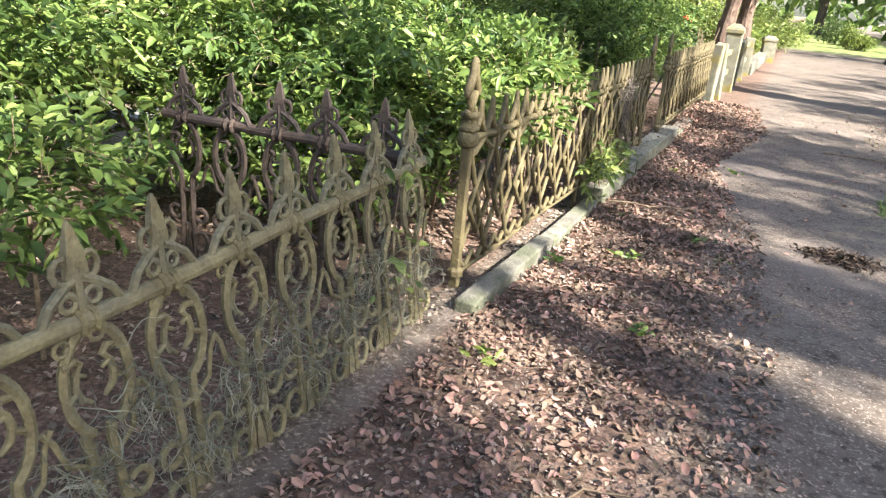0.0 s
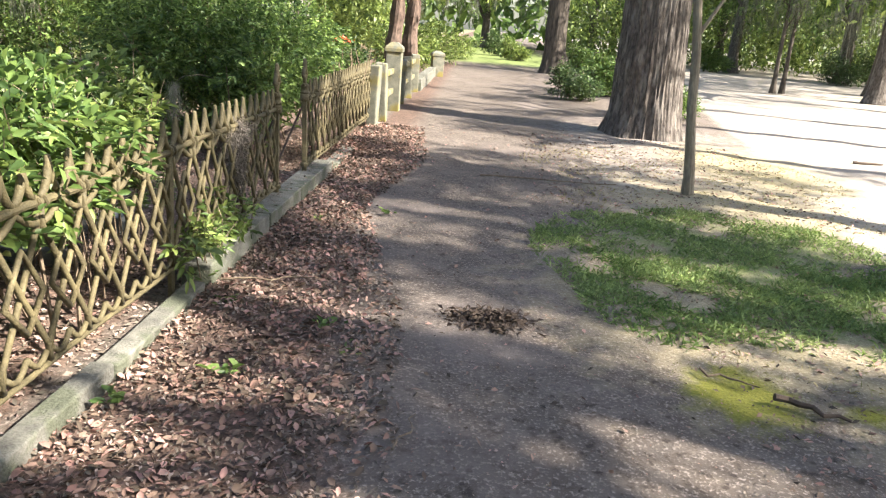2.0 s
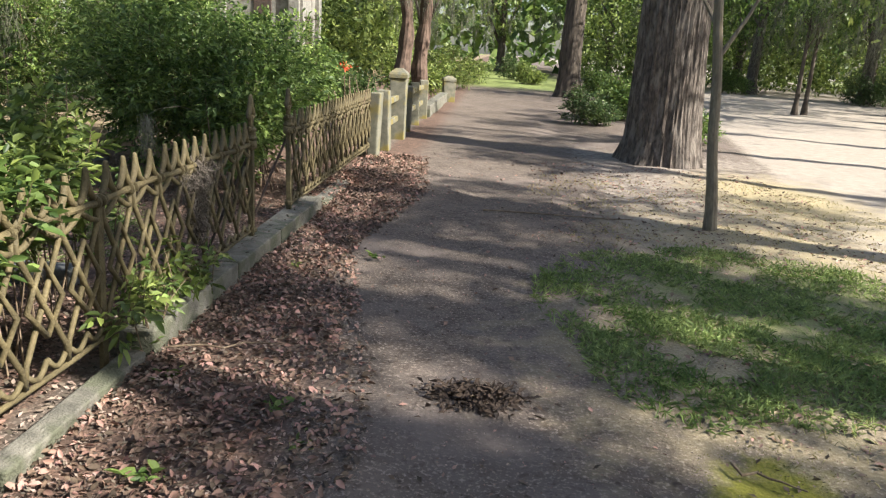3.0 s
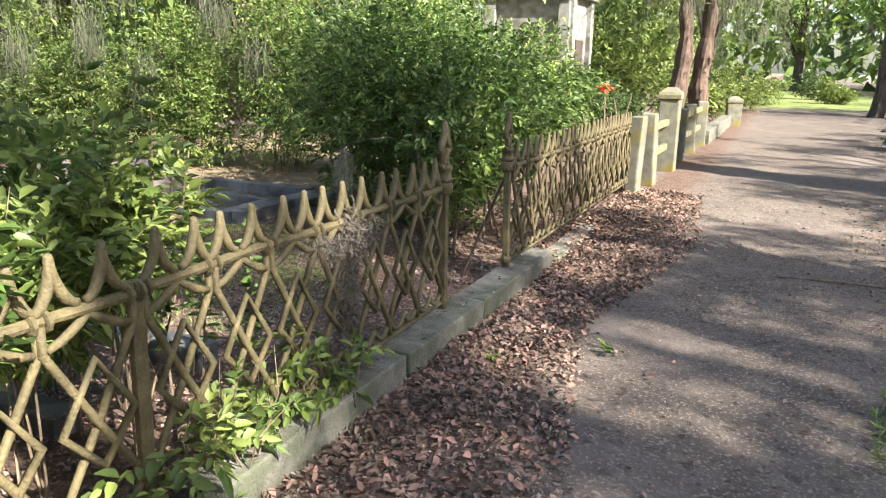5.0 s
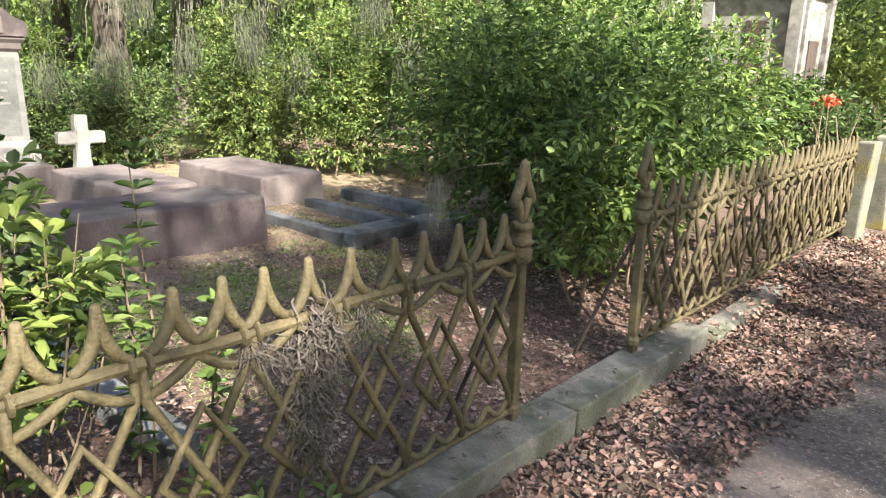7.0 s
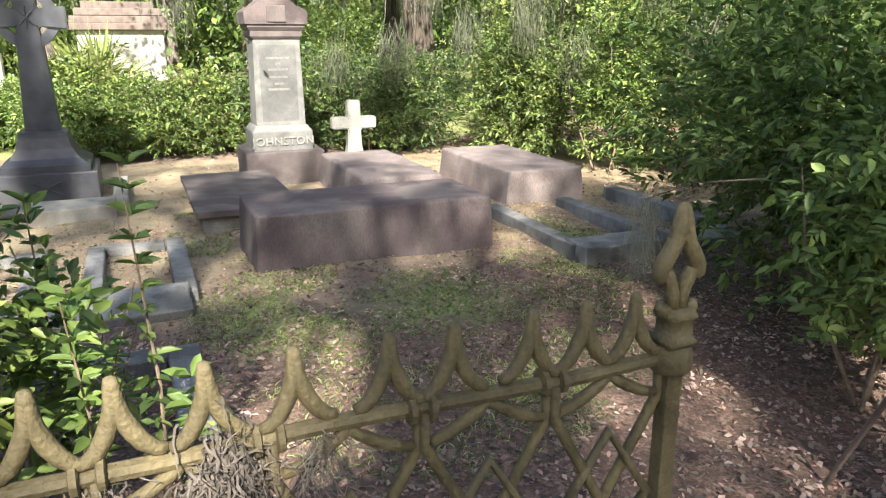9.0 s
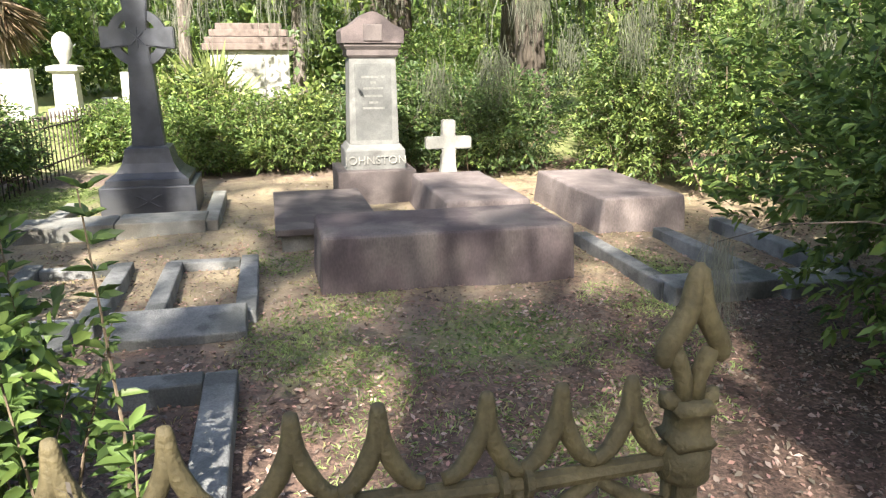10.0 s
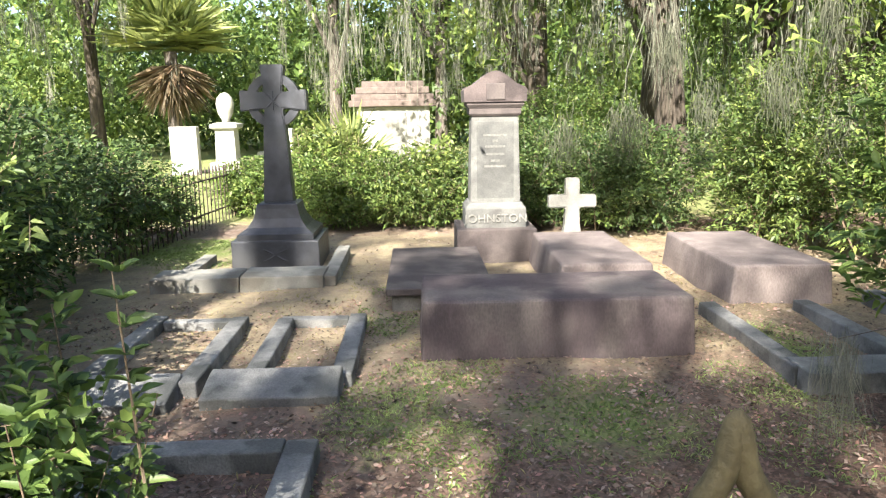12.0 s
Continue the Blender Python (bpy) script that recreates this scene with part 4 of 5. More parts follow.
def mausoleum():
    e = base("mausoleum", -22.5, 5.3, 0, 0, "low white mausoleum with a stepped brown stone roof", "mausoleum")
    part("body", worn_box(2.4, 2.2, 1.75, 0.03, 1, 0.006), M_WHITE, e).location.z = -0.03
    for k, (w, z) in enumerate(((2.75, 1.72), (2.6, 1.9), (2.35, 2.1), (2.0, 2.28))):
        part("roof_slab", worn_box(w, w - 0.15, 0.19, 0.03, 1, 0.01), M_ROOF, e).location.z = z
    part("door_slab", worn_box(0.06, 0.8, 1.4, 0.01), M_STONE, e).location = (1.21, 0, 0)


mausoleum()


def vault():
    e = base("vault", -7.6, 31.5, 0, 0, "tall grey stone vault with pilasters and a dark door", "vault")
    part("body", worn_box(3.2, 3.0, 4.2, 0.03, 1, 0.006), M_STONE, e).location.z = -0.03
    for sx in (-1.45, 1.45):
        part("pilaster", worn_box(0.42, 0.2, 4.0, 0.02), M_STONE, e).location = (sx, -1.58, 0)
    for sy in (-1.3, 1.3):
        part("side_pilaster", worn_box(0.2, 0.42, 4.0, 0.02), M_STONE, e, "pale sunlit pilaster").location = (1.68, sy, 0)
    part("cornice", worn_box(3.8, 3.6, 0.35, 0.04), M_STONE, e).location.z = 4.1
    part("door", worn_box(0.08, 1.0, 2.6, 0.02), M_RUST, e, "dark iron door").location = (1.62, 0, 0)
    part("window_recess", worn_box(0.7, 0.06, 1.6, 0.02), M_RUST, e).location = (0.2, -1.52, 1.6)


vault()
m2 = base("pale_monument", -9.3, 19, 0, 20, "pale grey stone monument among the trees", "monument")
bm = bmesh.new()
square_stack(bm, [(0.5, 0.5, -0.03), (0.5, 0.5, 0.5), (0.36, 0.36, 0.55), (0.33, 0.33, 1.9), (0.45, 0.45, 2.0), (0.45, 0.45, 2.15), (0.05, 0.05, 2.6)])
part("shaft", bm, M_WHITE, m2)


def picket_fence():
    e = base("picket_fence", -6.7, 2.65, 0, 174, "low dark rusty iron picket fence among bushes", "fence")
    L, n = 6.0, 44
    for z in (0.2, 0.68):
        part("rail", tube(bmesh.new(), [(0, 0, z), (L / 2, 0, z + 0.01), (L, 0, z)], 0.013, 6), M_RUST, e)
    first = None
    for i in range(n):
        if first:
            again(first, e, L * i / n, 0, 0, 0, random.uniform(-2, 2))
        else:
            first = part("picket", tube(bmesh.new(), [(0, 0, 0), (0, 0, 0.78), (0, 0, 0.8), (0, 0, 0.88)], [0.009, 0.009, 0.018, 0.003], 5), M_RUST, e)


picket_fence()

# ---- shrubs ----
bush("shrub", -1.6, 0.3, [(0.2, -1.4, 1.0, 0.5, 0.7, 0.45), (-0.5, -0.6, 1.15, 0.9, 1.1, 0.55), (-1.0, 1.0, 1.15, 1.0, 1.0, 0.5), (-1.5, -0.6, 1.3, 1.2, 1.2, 0.65), (-2.6, 0.6, 1.3, 1.2, 1.4, 0.8), (0.5, 0.35, 0.78, 0.4, 0.5, 0.36), (-0.3, -0.9, 0.7, 0.5, 0.8, 0.4)], 4400, 7, 0.075, M_LEAF, 11, "leafy green shrub behind the scrolled fence", "hedge shrubs", bright=M_LEAFY, shell=0.35, floor=0.38, oval=True)
bush("shrub", -1.0, 2.9, [(0.72, 0.4, 0.95, 0.42, 0.8, 0.4), (0.3, 0.1, 0.8, 0.4, 0.8, 0.55), (-0.4, 0.0, 1.0, 0.9, 1.0, 0.6), (-1.3, 0.1, 1.15, 1.0, 1.1, 0.7), (-2.3, -0.3, 1.2, 1.2, 1.1, 0.8), (0.0, -0.6, 0.55, 0.6, 0.35, 0.45), (-0.9, -0.6, 0.6, 0.5, 0.4, 0.5)], 4400, 7, 0.075, M_LEAF, 12, "leafy green shrub against the lattice fence", "hedge shrubs", bright=M_LEAFY, shell=0.35, floor=0.25, oval=True)
bush("shrub", -0.85, 3.9, [(0.45, -0.3, 1.1, 0.28, 0.7, 0.3), (0.0, -0.3, 1.05, 0.5, 0.7, 0.42), (-0.5, -0.1, 1.0, 0.5, 0.6, 0.5)], 800, 7, 0.07, M_LEAF, 13, "leafy green shrub leaning over the lattice fence", "hedge shrubs", bright=M_LEAFY, shell=0.35, floor=0.5, oval=True)
bush("shrub", -0.6, 4.75, [(0.1, -0.1, 0.95, 0.3, 0.45, 0.45), (-0.3, -0.2, 0.9, 0.4, 0.45, 0.55), (0.2, -0.6, 0.85, 0.25, 0.4, 0.4)], 560, 8, 0.07, M_LEAFY, 15, "sparse leafy shoots rising behind the lattice fence", "hedge shrubs", bright=M_LEAFY, shell=0.1, stems=14, floor=0.3, thick=0.006, oval=True)
bush("shrub", -0.98, 4.98, [(0.05, 0.05, 0.75, 0.32, 0.32, 0.45), (-0.2, -0.2, 0.55, 0.4, 0.4, 0.5)], 170, 8, 0.066, M_LEAF, 17, "leafy upright shoots beside the near grave kerb", "hedge shrubs", bright=M_LEAF, shell=0.1, stems=12, floor=0.2, thick=0.005, oval=True)
for k, (x, y, h) in enumerate(((-0.85, 5.3, 1.28), (-0.62, 5.12, 1.0), (-1.05, 5.0, 1.15), (-0.5, 5.38, 0.78), (-0.4, 4.75, 1.45), (-0.75, 4.8, 1.5))):
    rng = np.random.default_rng(300 + k)
    e = base("shoot", x, y, 0, k * 50, "upright shrub shoot with whorled bright leaves", "shrub", "shrub shoots")
    part("stem", tube(bmesh.new(), [(0, 0, 0), (0.04, 0.02, h * 0.5), (0.02, -0.02, h)], [0.007, 0.005, 0.002], 5), M_TWIG, e)
    q = 98
    z = np.repeat(np.linspace(h * 0.3, h, 14), 7)
    a = rng.uniform(0, 6.28, q)
    lw = leaves("leaf_whorl", np.stack([0.03 + 0 * a, 0 * a, z], axis=1), np.stack([np.cos(a), np.sin(a), 0.25 + 0.6 * (z / h) ** 4], axis=1), 0.075, 0.36, rng, M_LEAF if k % 2 else M_LEAFT, e, oval=True)
    lw["kind"] = "stuff"
bush("low_shrub", 0.1, 4.9, [(0.0, 0.25, 0.24, 0.16, 0.5, 0.15), (0.02, -0.45, 0.34, 0.16, 0.5, 0.25), (-0.1, -0.1, 0.3, 0.15, 0.6, 0.25)], 95, 8, 0.068, M_LEAFY, 16, "leafy twigs trailing through the fence over the kerb", "", bright=M_LEAF, shell=0.1, stems=22, floor=0.1, thick=0.004, oval=True)
bush("shrub", -1.5, 8.9, [(0.75, 0.0, 1.1, 0.7, 1.0, 0.75), (-0.2, 0.2, 1.2, 1.1, 1.3, 1.0), (0.5, 1.6, 1.25, 0.9, 1.1, 0.75), (-0.9, 1.3, 1.4, 1.1, 1.2, 1.1), (0.8, -0.7, 0.85, 0.45, 0.5, 0.65)], 6800, 7, 0.07, M_LEAF, 14, "large dark green bush beside the fence gap", "hedge shrubs", bright=M_LEAF, shell=0.3, stems=16, oval=True)
for k, (x, y, z, n) in enumerate(((-8.4, 7.9, 1.35, 4), (-8.1, 8.6, 1.5, 6), (-7.6, 9.4, 1.7, 5), (-6.9, 9.9, 1.9, 7), (-6.2, 10.2, 1.5, 4), (-5.4, 10.7, 2.3, 6), (-4.8, 10.8, 1.7, 4), (-8.7, 9.3, 2.4, 8), (-7.2, 10.6, 2.7, 8), (-3.6, 11.0, 2.2, 5), (-9.0, 7.2, 1.9, 5))):
    rng = np.random.default_rng(400 + k)
    mo = tangle("hanging_moss", rng, n * 36, (0.11, 0.11, 0.16), 0.36, 0.005, 3.5, "grey-green moss hanging in the hedge", curl=0.3, material=M_HEDGEMOSS)
    mo.location = (x, y, z)
vine = base("vine", 0.0, 1.35, 0, 0, "thin climbing vine with bright heart-shaped leaves", "vine")
rng = np.random.default_rng(91)
for k in range(3):
    part("stem", tube(bmesh.new(), [(0.02 - 0.05 * z, -0.16 + 0.2 * k + 0.05 * math.sin(z * 7 + k), z) for z in np.linspace(0.0, 0.95 - 0.2 * k, 9)], 0.0025, 5), M_TWIG, vine)
z = rng.uniform(0.15, 0.95, 22)
lv = leaves("leaf_growth", np.stack([0.03 - 0.05 * z, rng.normal(size=22) * 0.14 + 0.02, z], axis=1), rng.normal(size=(22, 3)) * (0.5, 0.8, 0.5) + (0.6, 0, -0.2), 0.055, 0.75, rng, M_LEAFY, vine, oval=True)
lv["kind"] = "stuff"
# hedge behind the graves
# Dark leaf tones stand in for shaded gaps, bright ones for sunlit leaves.
for k, (x, y, h) in enumerate(((-9.5, 4.9, 1.15), (-9.4, 6.1, 1.1), (-9.2, 7.5, 1.5), (-8.7, 8.9, 1.45), (-7.5, 10.3, 1.9), (-6.1, 11.0, 2.4), (-4.9, 11.6, 2.9), (-3.4, 11.9, 2.6), (-11.2, 8.4, 2.1), (-9.6, 11.4, 2.6), (-11.0, 3.6, 1.0))):
    bush("hedge_bush", x, y, [(0, 0, h * 0.35, 0.85, 0.95, h * 0.4), (-0.4, 0.3, h * 0.62, 0.85, 0.9, h * 0.42), (0.1, -0.4, h * 0.55, 0.6, 0.6, h * 0.36)], 3000, 6, 0.068, (M_LEAF, M_LEAFT, M_LEAFD, M_LEAFD, M_LEAFT, M_LEAF, M_LEAF, M_LEAFD, M_LEAF, M_LEAFT, M_LEAF)[k], 30 + k, "dense yellow-green bush behind the graves" if k == 0 else "dense green hedge bush behind the graves", "hedge behind the graves", bright=M_LEAFY if k not in (2, 3, 7) else M_LEAF, shell=0.35)
bush("hedge_bush", -9.8, 4.9, [(0, 0, 0.95, 0.5, 0.7, 0.55), (0.1, 1.3, 0.9, 0.4, 0.6, 0.45), (-0.2, -0.5, 1.1, 0.4, 0.4, 0.4)], 420, 6, 0.1, M_LEAFY, 47, "straggling yellow-green shoots above the hedge", "hedge behind the graves", shell=0.1)
bush("bush", -5.8, 2.35, [(0, 0, 0.9, 0.9, 0.8, 0.9), (0.9, 0.2, 1.0, 1.0, 0.8, 0.95), (1.9, 0.3, 0.9, 0.9, 0.8, 0.9), (-1.3, 0.0, 0.8, 0.9, 0.8, 0.75), (-2.4, 0.1, 0.7, 0.8, 0.7, 0.6)], 4200, 6, 0.085, M_LEAFD, 45, "dark green bush beside the grave plot", bright=M_LEAF, shell=0.35, stems=16)
bush("bush", -8.6, 2.75, [(0, 0, 0.42, 1.5, 0.3, 0.42), (1.2, -0.1, 0.6, 0.8, 0.3, 0.5)], 520, 6, 0.08, M_LEAFT, 48, "straggling shrub growing through the picket fence", bright=M_LEAF, shell=0.1, stems=12, thick=0.006)
bush("bush", -13.5, -2.4, [(0, 0, 1.0, 1.4, 1.2, 1.2), (-2.5, -1.6, 1.4, 1.6, 1.4, 1.5)], 2400, 6, 0.12, M_LEAF, 46, "sunlit green bush behind the picket fence", bright=M_LEAFY)


def palmetto(x, y, n, r, seed, label, z0=0.0, trunk=0.0, dry=False):
    rng = np.random.default_rng(seed)
    e = base("palm", x, y, 0, 0, label, "palm")
    if trunk:
        part("trunk", bark_trunk(bmesh.new(), [(0.04 * math.sin(z), 0, z) for z in np.linspace(-0.1, trunk, 9)], [0.2 + 0.03 * math.cos(i * 2.4) for i in range(9)], 12, 0.12, seed), M_BARK, e)
    def fans(name, count, lo, hi, m, rad):
        P, W = [], []
        for k in range(count):
            a, el = rng.uniform(0, 6.28), radians(rng.uniform(lo, hi))
            d = np.array((math.cos(a) * math.cos(el), math.sin(a) * math.cos(el), math.sin(el)))
            c = np.array((0, 0, z0)) + d * rad * rng.uniform(0.25, 0.5)
            s = unit(np.cross(d, (0, 0, 1))[None])[0]
            for j in range(15):
                b = radians(-80 + 160 * j / 14)
                P.append(c), W.append(d * math.cos(b) + s * math.sin(b))
        leaves(name, np.array(P), np.array(W), rad * 0.75, 0.085, rng, m, e, droop=0.12 if trunk else 0.0)
    fans("fronds", n, 5 if trunk else 35, 85, M_PALM, r)
    if dry:
        fans("dead_fronds", n, -88, -58, M_PALMDRY, r * 0.85)
    return e


palmetto(-10.6, 5.0, 14, 0.85, 5, "spiky yellow-green palmetto above the bushes", z0=0.75)
palmetto(-10.9, 4.6, 10, 0.75, 6, "spiky yellow-green palmetto above the bushes", z0=0.6)
palmetto(-24.0, -2.0, 44, 2.0, 7, "cabbage palm with a skirt of dead brown fronds", z0=3.6, trunk=3.6, dry=True)

# ---- trees ----
OAK = "tall live oak with ridged grey bark and hanging moss, most added unseen for shade"
tree(4.72, 13.95, 16, 0.61, (4.0, 3.0), 110, 0.17, 1, "large grey-barked tree with a flared foot beside the path", flare=1.22, sides=150, ridge=0.045)
tree(4.95, 34, 14, 0.5, (6, 3), 300, 0.2, 2, OAK, M_BARKD, flare=1.4)
# Added trees out of view; their clumped crowns only dapple path, fence and graves.
UNSEEN_SHADE = ((15.8, -6.2, 14, 2.4, 9), (15.6, -2.4, 14, 2.4, 6), (14.9, 2.4, 14, 2.0, 18), (15.5, 1.0, 14, 1.8, 14), (16.2, 0.6, 20, 1.4, 6), (15.2, 5.0, 14, 2.2, 11), (15.9, 9.0, 14, 2.6, 10), (15.8, 13.4, 14, 2.6, 10), (16.2, 18.4, 14, 2.6, 9),
         (12.0, -3.6, 14, 1.6, 9), (12.2, -4.6, 14, 1.6, 8), (11.8, -3.0, 14, 1.3, 8), (14.6, 1.2, 20, 2.2, 14), (15.0, 2.9, 20, 2.2, 9), (11.2, 0.6, 20, 2.4, 12), (13.2, -1.0, 14, 1.7, 4), (13.4, 5.4, 14, 1.8, 6), (13.3, -2.0, 24, 1.3, 4))
for k, (x, y, h, r, c) in enumerate(UNSEEN_SHADE):
    tree(x, y, h, 0.26, (r, 2.2), c, 0.15, 3 + k, OAK, limbs=7, moss=16, lo=0.62, per=270, puff=(0.2, 0.4))
# First and last are also added out of view.
for k, (x, y, h, r, c) in enumerate(((4.5, -10.5, 11, 5, 420), (17.5, 30.5, 12, 4.5, 300), (18.6, 25.5, 12, 5.4, 300))):
    tree(x, y, h, 0.36, (r, 2.2), c, 0.17, 23 + k, OAK, limbs=9, moss=70)
for k, (x, y) in enumerate(((14.2, 32.6), (14.75, 33.0))):
    tree(x, y, 5.0, 0.1, (1.0, 0.8), 26, 0.12, 140 + k, "thin dark young tree beyond the sandy road", M_BARKD, moss=6, lo=0.5, sides=10, limbs=5)
tree(-12.4, 10.8, 9, 0.3, (5.0, 2.6), 420, 0.2, 59, "dark leaning oak with bare moss-hung limbs", M_BARKD, moss=80, lo=0.3, sides=16, mosslen=1.6, mossz=(2.8, 5.0), lean=(0.5, -1.2))
# Lighter leaf colours here stand in for sun and sky light on the crowns.
for k, (x, y, h) in enumerate(((-14.0, 13.0, 9), (-15, 8.6, 10), (-12.5, 14, 8), (-8.5, 15, 8), (-29, 7, 12), (-18, 12, 11), (-10.5, 16.5, 8), (-25, -5, 12), (-22, 19, 13), (-14, 24, 10), (-12.5, 29, 11), (-15, 22, 11), (-27, 3, 12), (-30, 10, 13), (-20, -7, 11), (-2.0, 40, 11))):
    tree(x, y, h, 0.24, (4.2, 3.6), 330 if x < -18 else 240, 0.16, 60 + k, "moss-hung woodland tree behind the graves", (M_BARK, M_BARKD)[k % 2], moss=34, lo=0.16, sides=14, mosslen=1.5, mossz=(2.6, 7.5), leafm=M_LEAFY if k % 2 else M_LEAF, limbs=10, per=58)
# Leaf colours lightened likewise, as sunlit crowns.
for k, (x, y, h) in enumerate(((20.5, 36.5, 12), (26, 52, 12), (32, 44, 12), (22, 66, 13), (38, 34, 12), (12, 72, 13), (2, 74, 13), (-5, 58, 12), (30, 60, 12), (40, 50, 13), (16, 84, 13), (20, 56, 11))):
    tree(x, y, h, 0.4, (6, 4.6), 300, 0.37, 80 + k, "moss-hung tree beyond the road", (M_BARKD, M_BARK)[k % 2], leafm=(M_LEAFY, M_LEAF)[k % 2], moss=60, lo=0.16, sides=14, mosslen=2.2, mossz=(3.5, 7))


def twisted(x, y, seed, label):
    e = base("tree", x, y, 0, 0, label, "tree")
    pts = [(0.05 * math.sin(z * 2.2 + seed), 0.05 * math.cos(z * 1.7 + seed), z) for z in np.linspace(-0.1, 5, 22)]
    part("trunk", bark_trunk(bmesh.new(), pts, [0.25 - 0.015 * i / 2 + 0.025 * math.sin(i * 1.7) for i in range(22)], 14, 0.12, seed), M_REDBARK, e)
    rng = np.random.default_rng(seed)
    c = rng.normal(size=(140, 3)) * (1.6, 1.6, 0.8) + (0, 0, 5.2)
    P = np.repeat(c, 20, axis=0) + rng.normal(size=(2800, 3)) * 0.3
    leaves("crown", P, rng.normal(size=P.shape), 0.16, 0.45, rng, M_LEAF, e)
    moss_strands(rng, rng.normal(size=(30, 3)) * (1.0, 1.0, 0.3) + (0, 0, 4), 1.2, "moss", e)


twisted(-0.75, 21.5, 3, "twisted reddish-brown trunk beside the concrete posts")
twisted(-0.35, 22.4, 8, "knotted brown trunk beside the concrete posts")
sap = base("sapling", 4.2, 8.65, 0, 0, "thin bare-stemmed young tree by the path", "tree", ry=-6.5)
part("trunk", tube(bmesh.new(), [(0.01 * math.sin(i * 1.3), 0.008 * math.cos(i), -0.05 + 0.27 * i) for i in range(14)], [0.08, 0.066, 0.06] + [0.056 - 0.0015 * i for i in range(11)], 12), M_SAPLING, sap)
for a in range(5):
    part("limb", tube(bmesh.new(), [(0, 0, 1.75 + 0.3 * a), (0.28 * math.cos(a * 2.1), 0.28 * math.sin(a * 2.1), 2.15 + 0.3 * a), (0.6 * math.cos(a * 2.1), 0.6 * math.sin(a * 2.1), 2.7 + 0.3 * a)], [0.026, 0.018, 0.006], 6), M_SAPLING, sap)
for k, (x, y, s) in enumerate(((-0.9, 34, 1.3), (-0.3, 41, 1.5), (2.9, 52, 1.2), (3.6, 46, 0.9), (-1.4, 27.5, 1.2), (14, 52, 1.2), (18, 54, 1.2), (24, 48, 1.4), (28, 42, 1.5), (34, 42, 1.5), (20, 60, 1.3), (27, 50, 1.6), (5.95, 17.5, 0.7), (4.2, 20.5, 0.7), (5.6, 23, 0.9), (-2.6, 20, 1.1), (-3.4, 15, 1.2), (36, 38, 1.6), (6.5, 36, 0.9))):
    bush("bush", x, y, [(0, 0, s * 0.6, s, s, s * 0.65), (s * 0.6, 0.3, s * 0.5, s * 0.8, s * 0.8, s * 0.5), (-0.3 * s, 0.2, s * 1.0, s * 0.5, s * 0.5, s * 0.5)], 700, 6, 0.15 if s > 0.85 else 0.1, (M_LEAFY, M_LEAFY, M_LEAFD, M_LEAFY, M_LEAFY)[k] if k < 5 else (M_LEAF, M_LEAFD)[k % 2], 120 + k, "rounded sunlit bush beside the path" if k < 5 else "leafy bush at the roadside", shell=0.4)

# leafy undergrowth deep in the woods
rng = np.random.default_rng(78)
for k, (x0, x1, y0, y1, n, top, m) in enumerate(((-42, -27, -25, 40, 46000, 8, M_LEAF), (-36, -30, -20, 30, 20000, 7, M_LEAFY), (-26, -12, 24, 46, 23000, 7, M_LEAF), (-14, -4, 36, 60, 21000, 7, M_LEAFY), (8, 55, 58, 80, 40000, 9, M_LEAFY))):
    P = np.stack([rng.uniform(x0, x1, n), rng.uniform(y0, y1, n), 0.3 + top * rng.random(n) ** 0.9], axis=1)
    P[:, 2] *= 0.75 + 0.25 * np.sin(P[:, 1] * 0.7 + P[:, 0] * 0.4)
    u = leaves("undergrowth", P, rng.normal(size=(n, 3)), 0.34, 0.6, rng, m)
    tagged(u, "sunlit green undergrowth deep in the woods", "undergrowth", kind="stuff")

# far woods all round
rng = np.random.default_rng(77)
n = 32000
ang, rad = rng.uniform(0, 2 * math.pi, n), rng.uniform(70, 110, n)
lump = 0.6 + 0.4 * np.sin(ang * 17) * np.sin(ang * 29 + 1)
P = np.stack([rad * np.cos(ang), 10 + rad * np.sin(ang), 0.5 + (9 + 7 * lump) * rng.random(n) ** 0.8], axis=1)
# Lighter leaf colour in place of sunlight on the belt.
woods = leaves("far_woods", P, rng.normal(size=(n, 3)), 2.0, 0.6, rng, M_LEAF)
tagged(woods, "distant belt of green woodland", "woods", kind="stuff")

# ---- fallen leaves, grass and small growth ----
def scatter(name, label, category, x, y, m, size, seed, wide=0.5, lift=0.012, flat=0.35):
    rng = np.random.default_rng(seed)
    n = len(x)
    a = rng.uniform(0, 6.28, n)
    P = np.stack([x, y, ground_height(x, y) + lift * rng.uniform(0.3, 1.6, n)], axis=1)
    ob = leaves(name, P, np.stack([np.cos(a), np.sin(a), rng.normal(size=n) * flat], axis=1), size, wide, rng, m, droop=0.12, oval=size > 0.04)
    return tagged(ob, label, category, kind="stuff")


rng = np.random.default_rng(5)
for n, size, seed, m in ((24000, 0.044, 6, M_LITTER), (28000, 0.025, 16, M_DRYLEAF)):
    y = rng.uniform(-1.2, 12.5, n)
    r = rng.random(n) ** 1.1 * 1.25
    x = 0.13 + r * (litter_edge(y) - 0.1)
    keep = np.sin(x * 7 + y * 3) * np.sin(y * 5 - x * 4) + rng.random(n) * 2.4 > 0.3 + 2.2 * np.clip(r - 0.75, 0, 1)
    scatter("leaf_litter", "curled reddish-brown fallen leaves along the fence", "fallen leaves", x[keep], y[keep], m, size, seed, lift=0.018, flat=0.5)
x, y = rng.normal(size=2600) * 0.11 + 0.08, rng.uniform(8.25, 12.4, 2600)
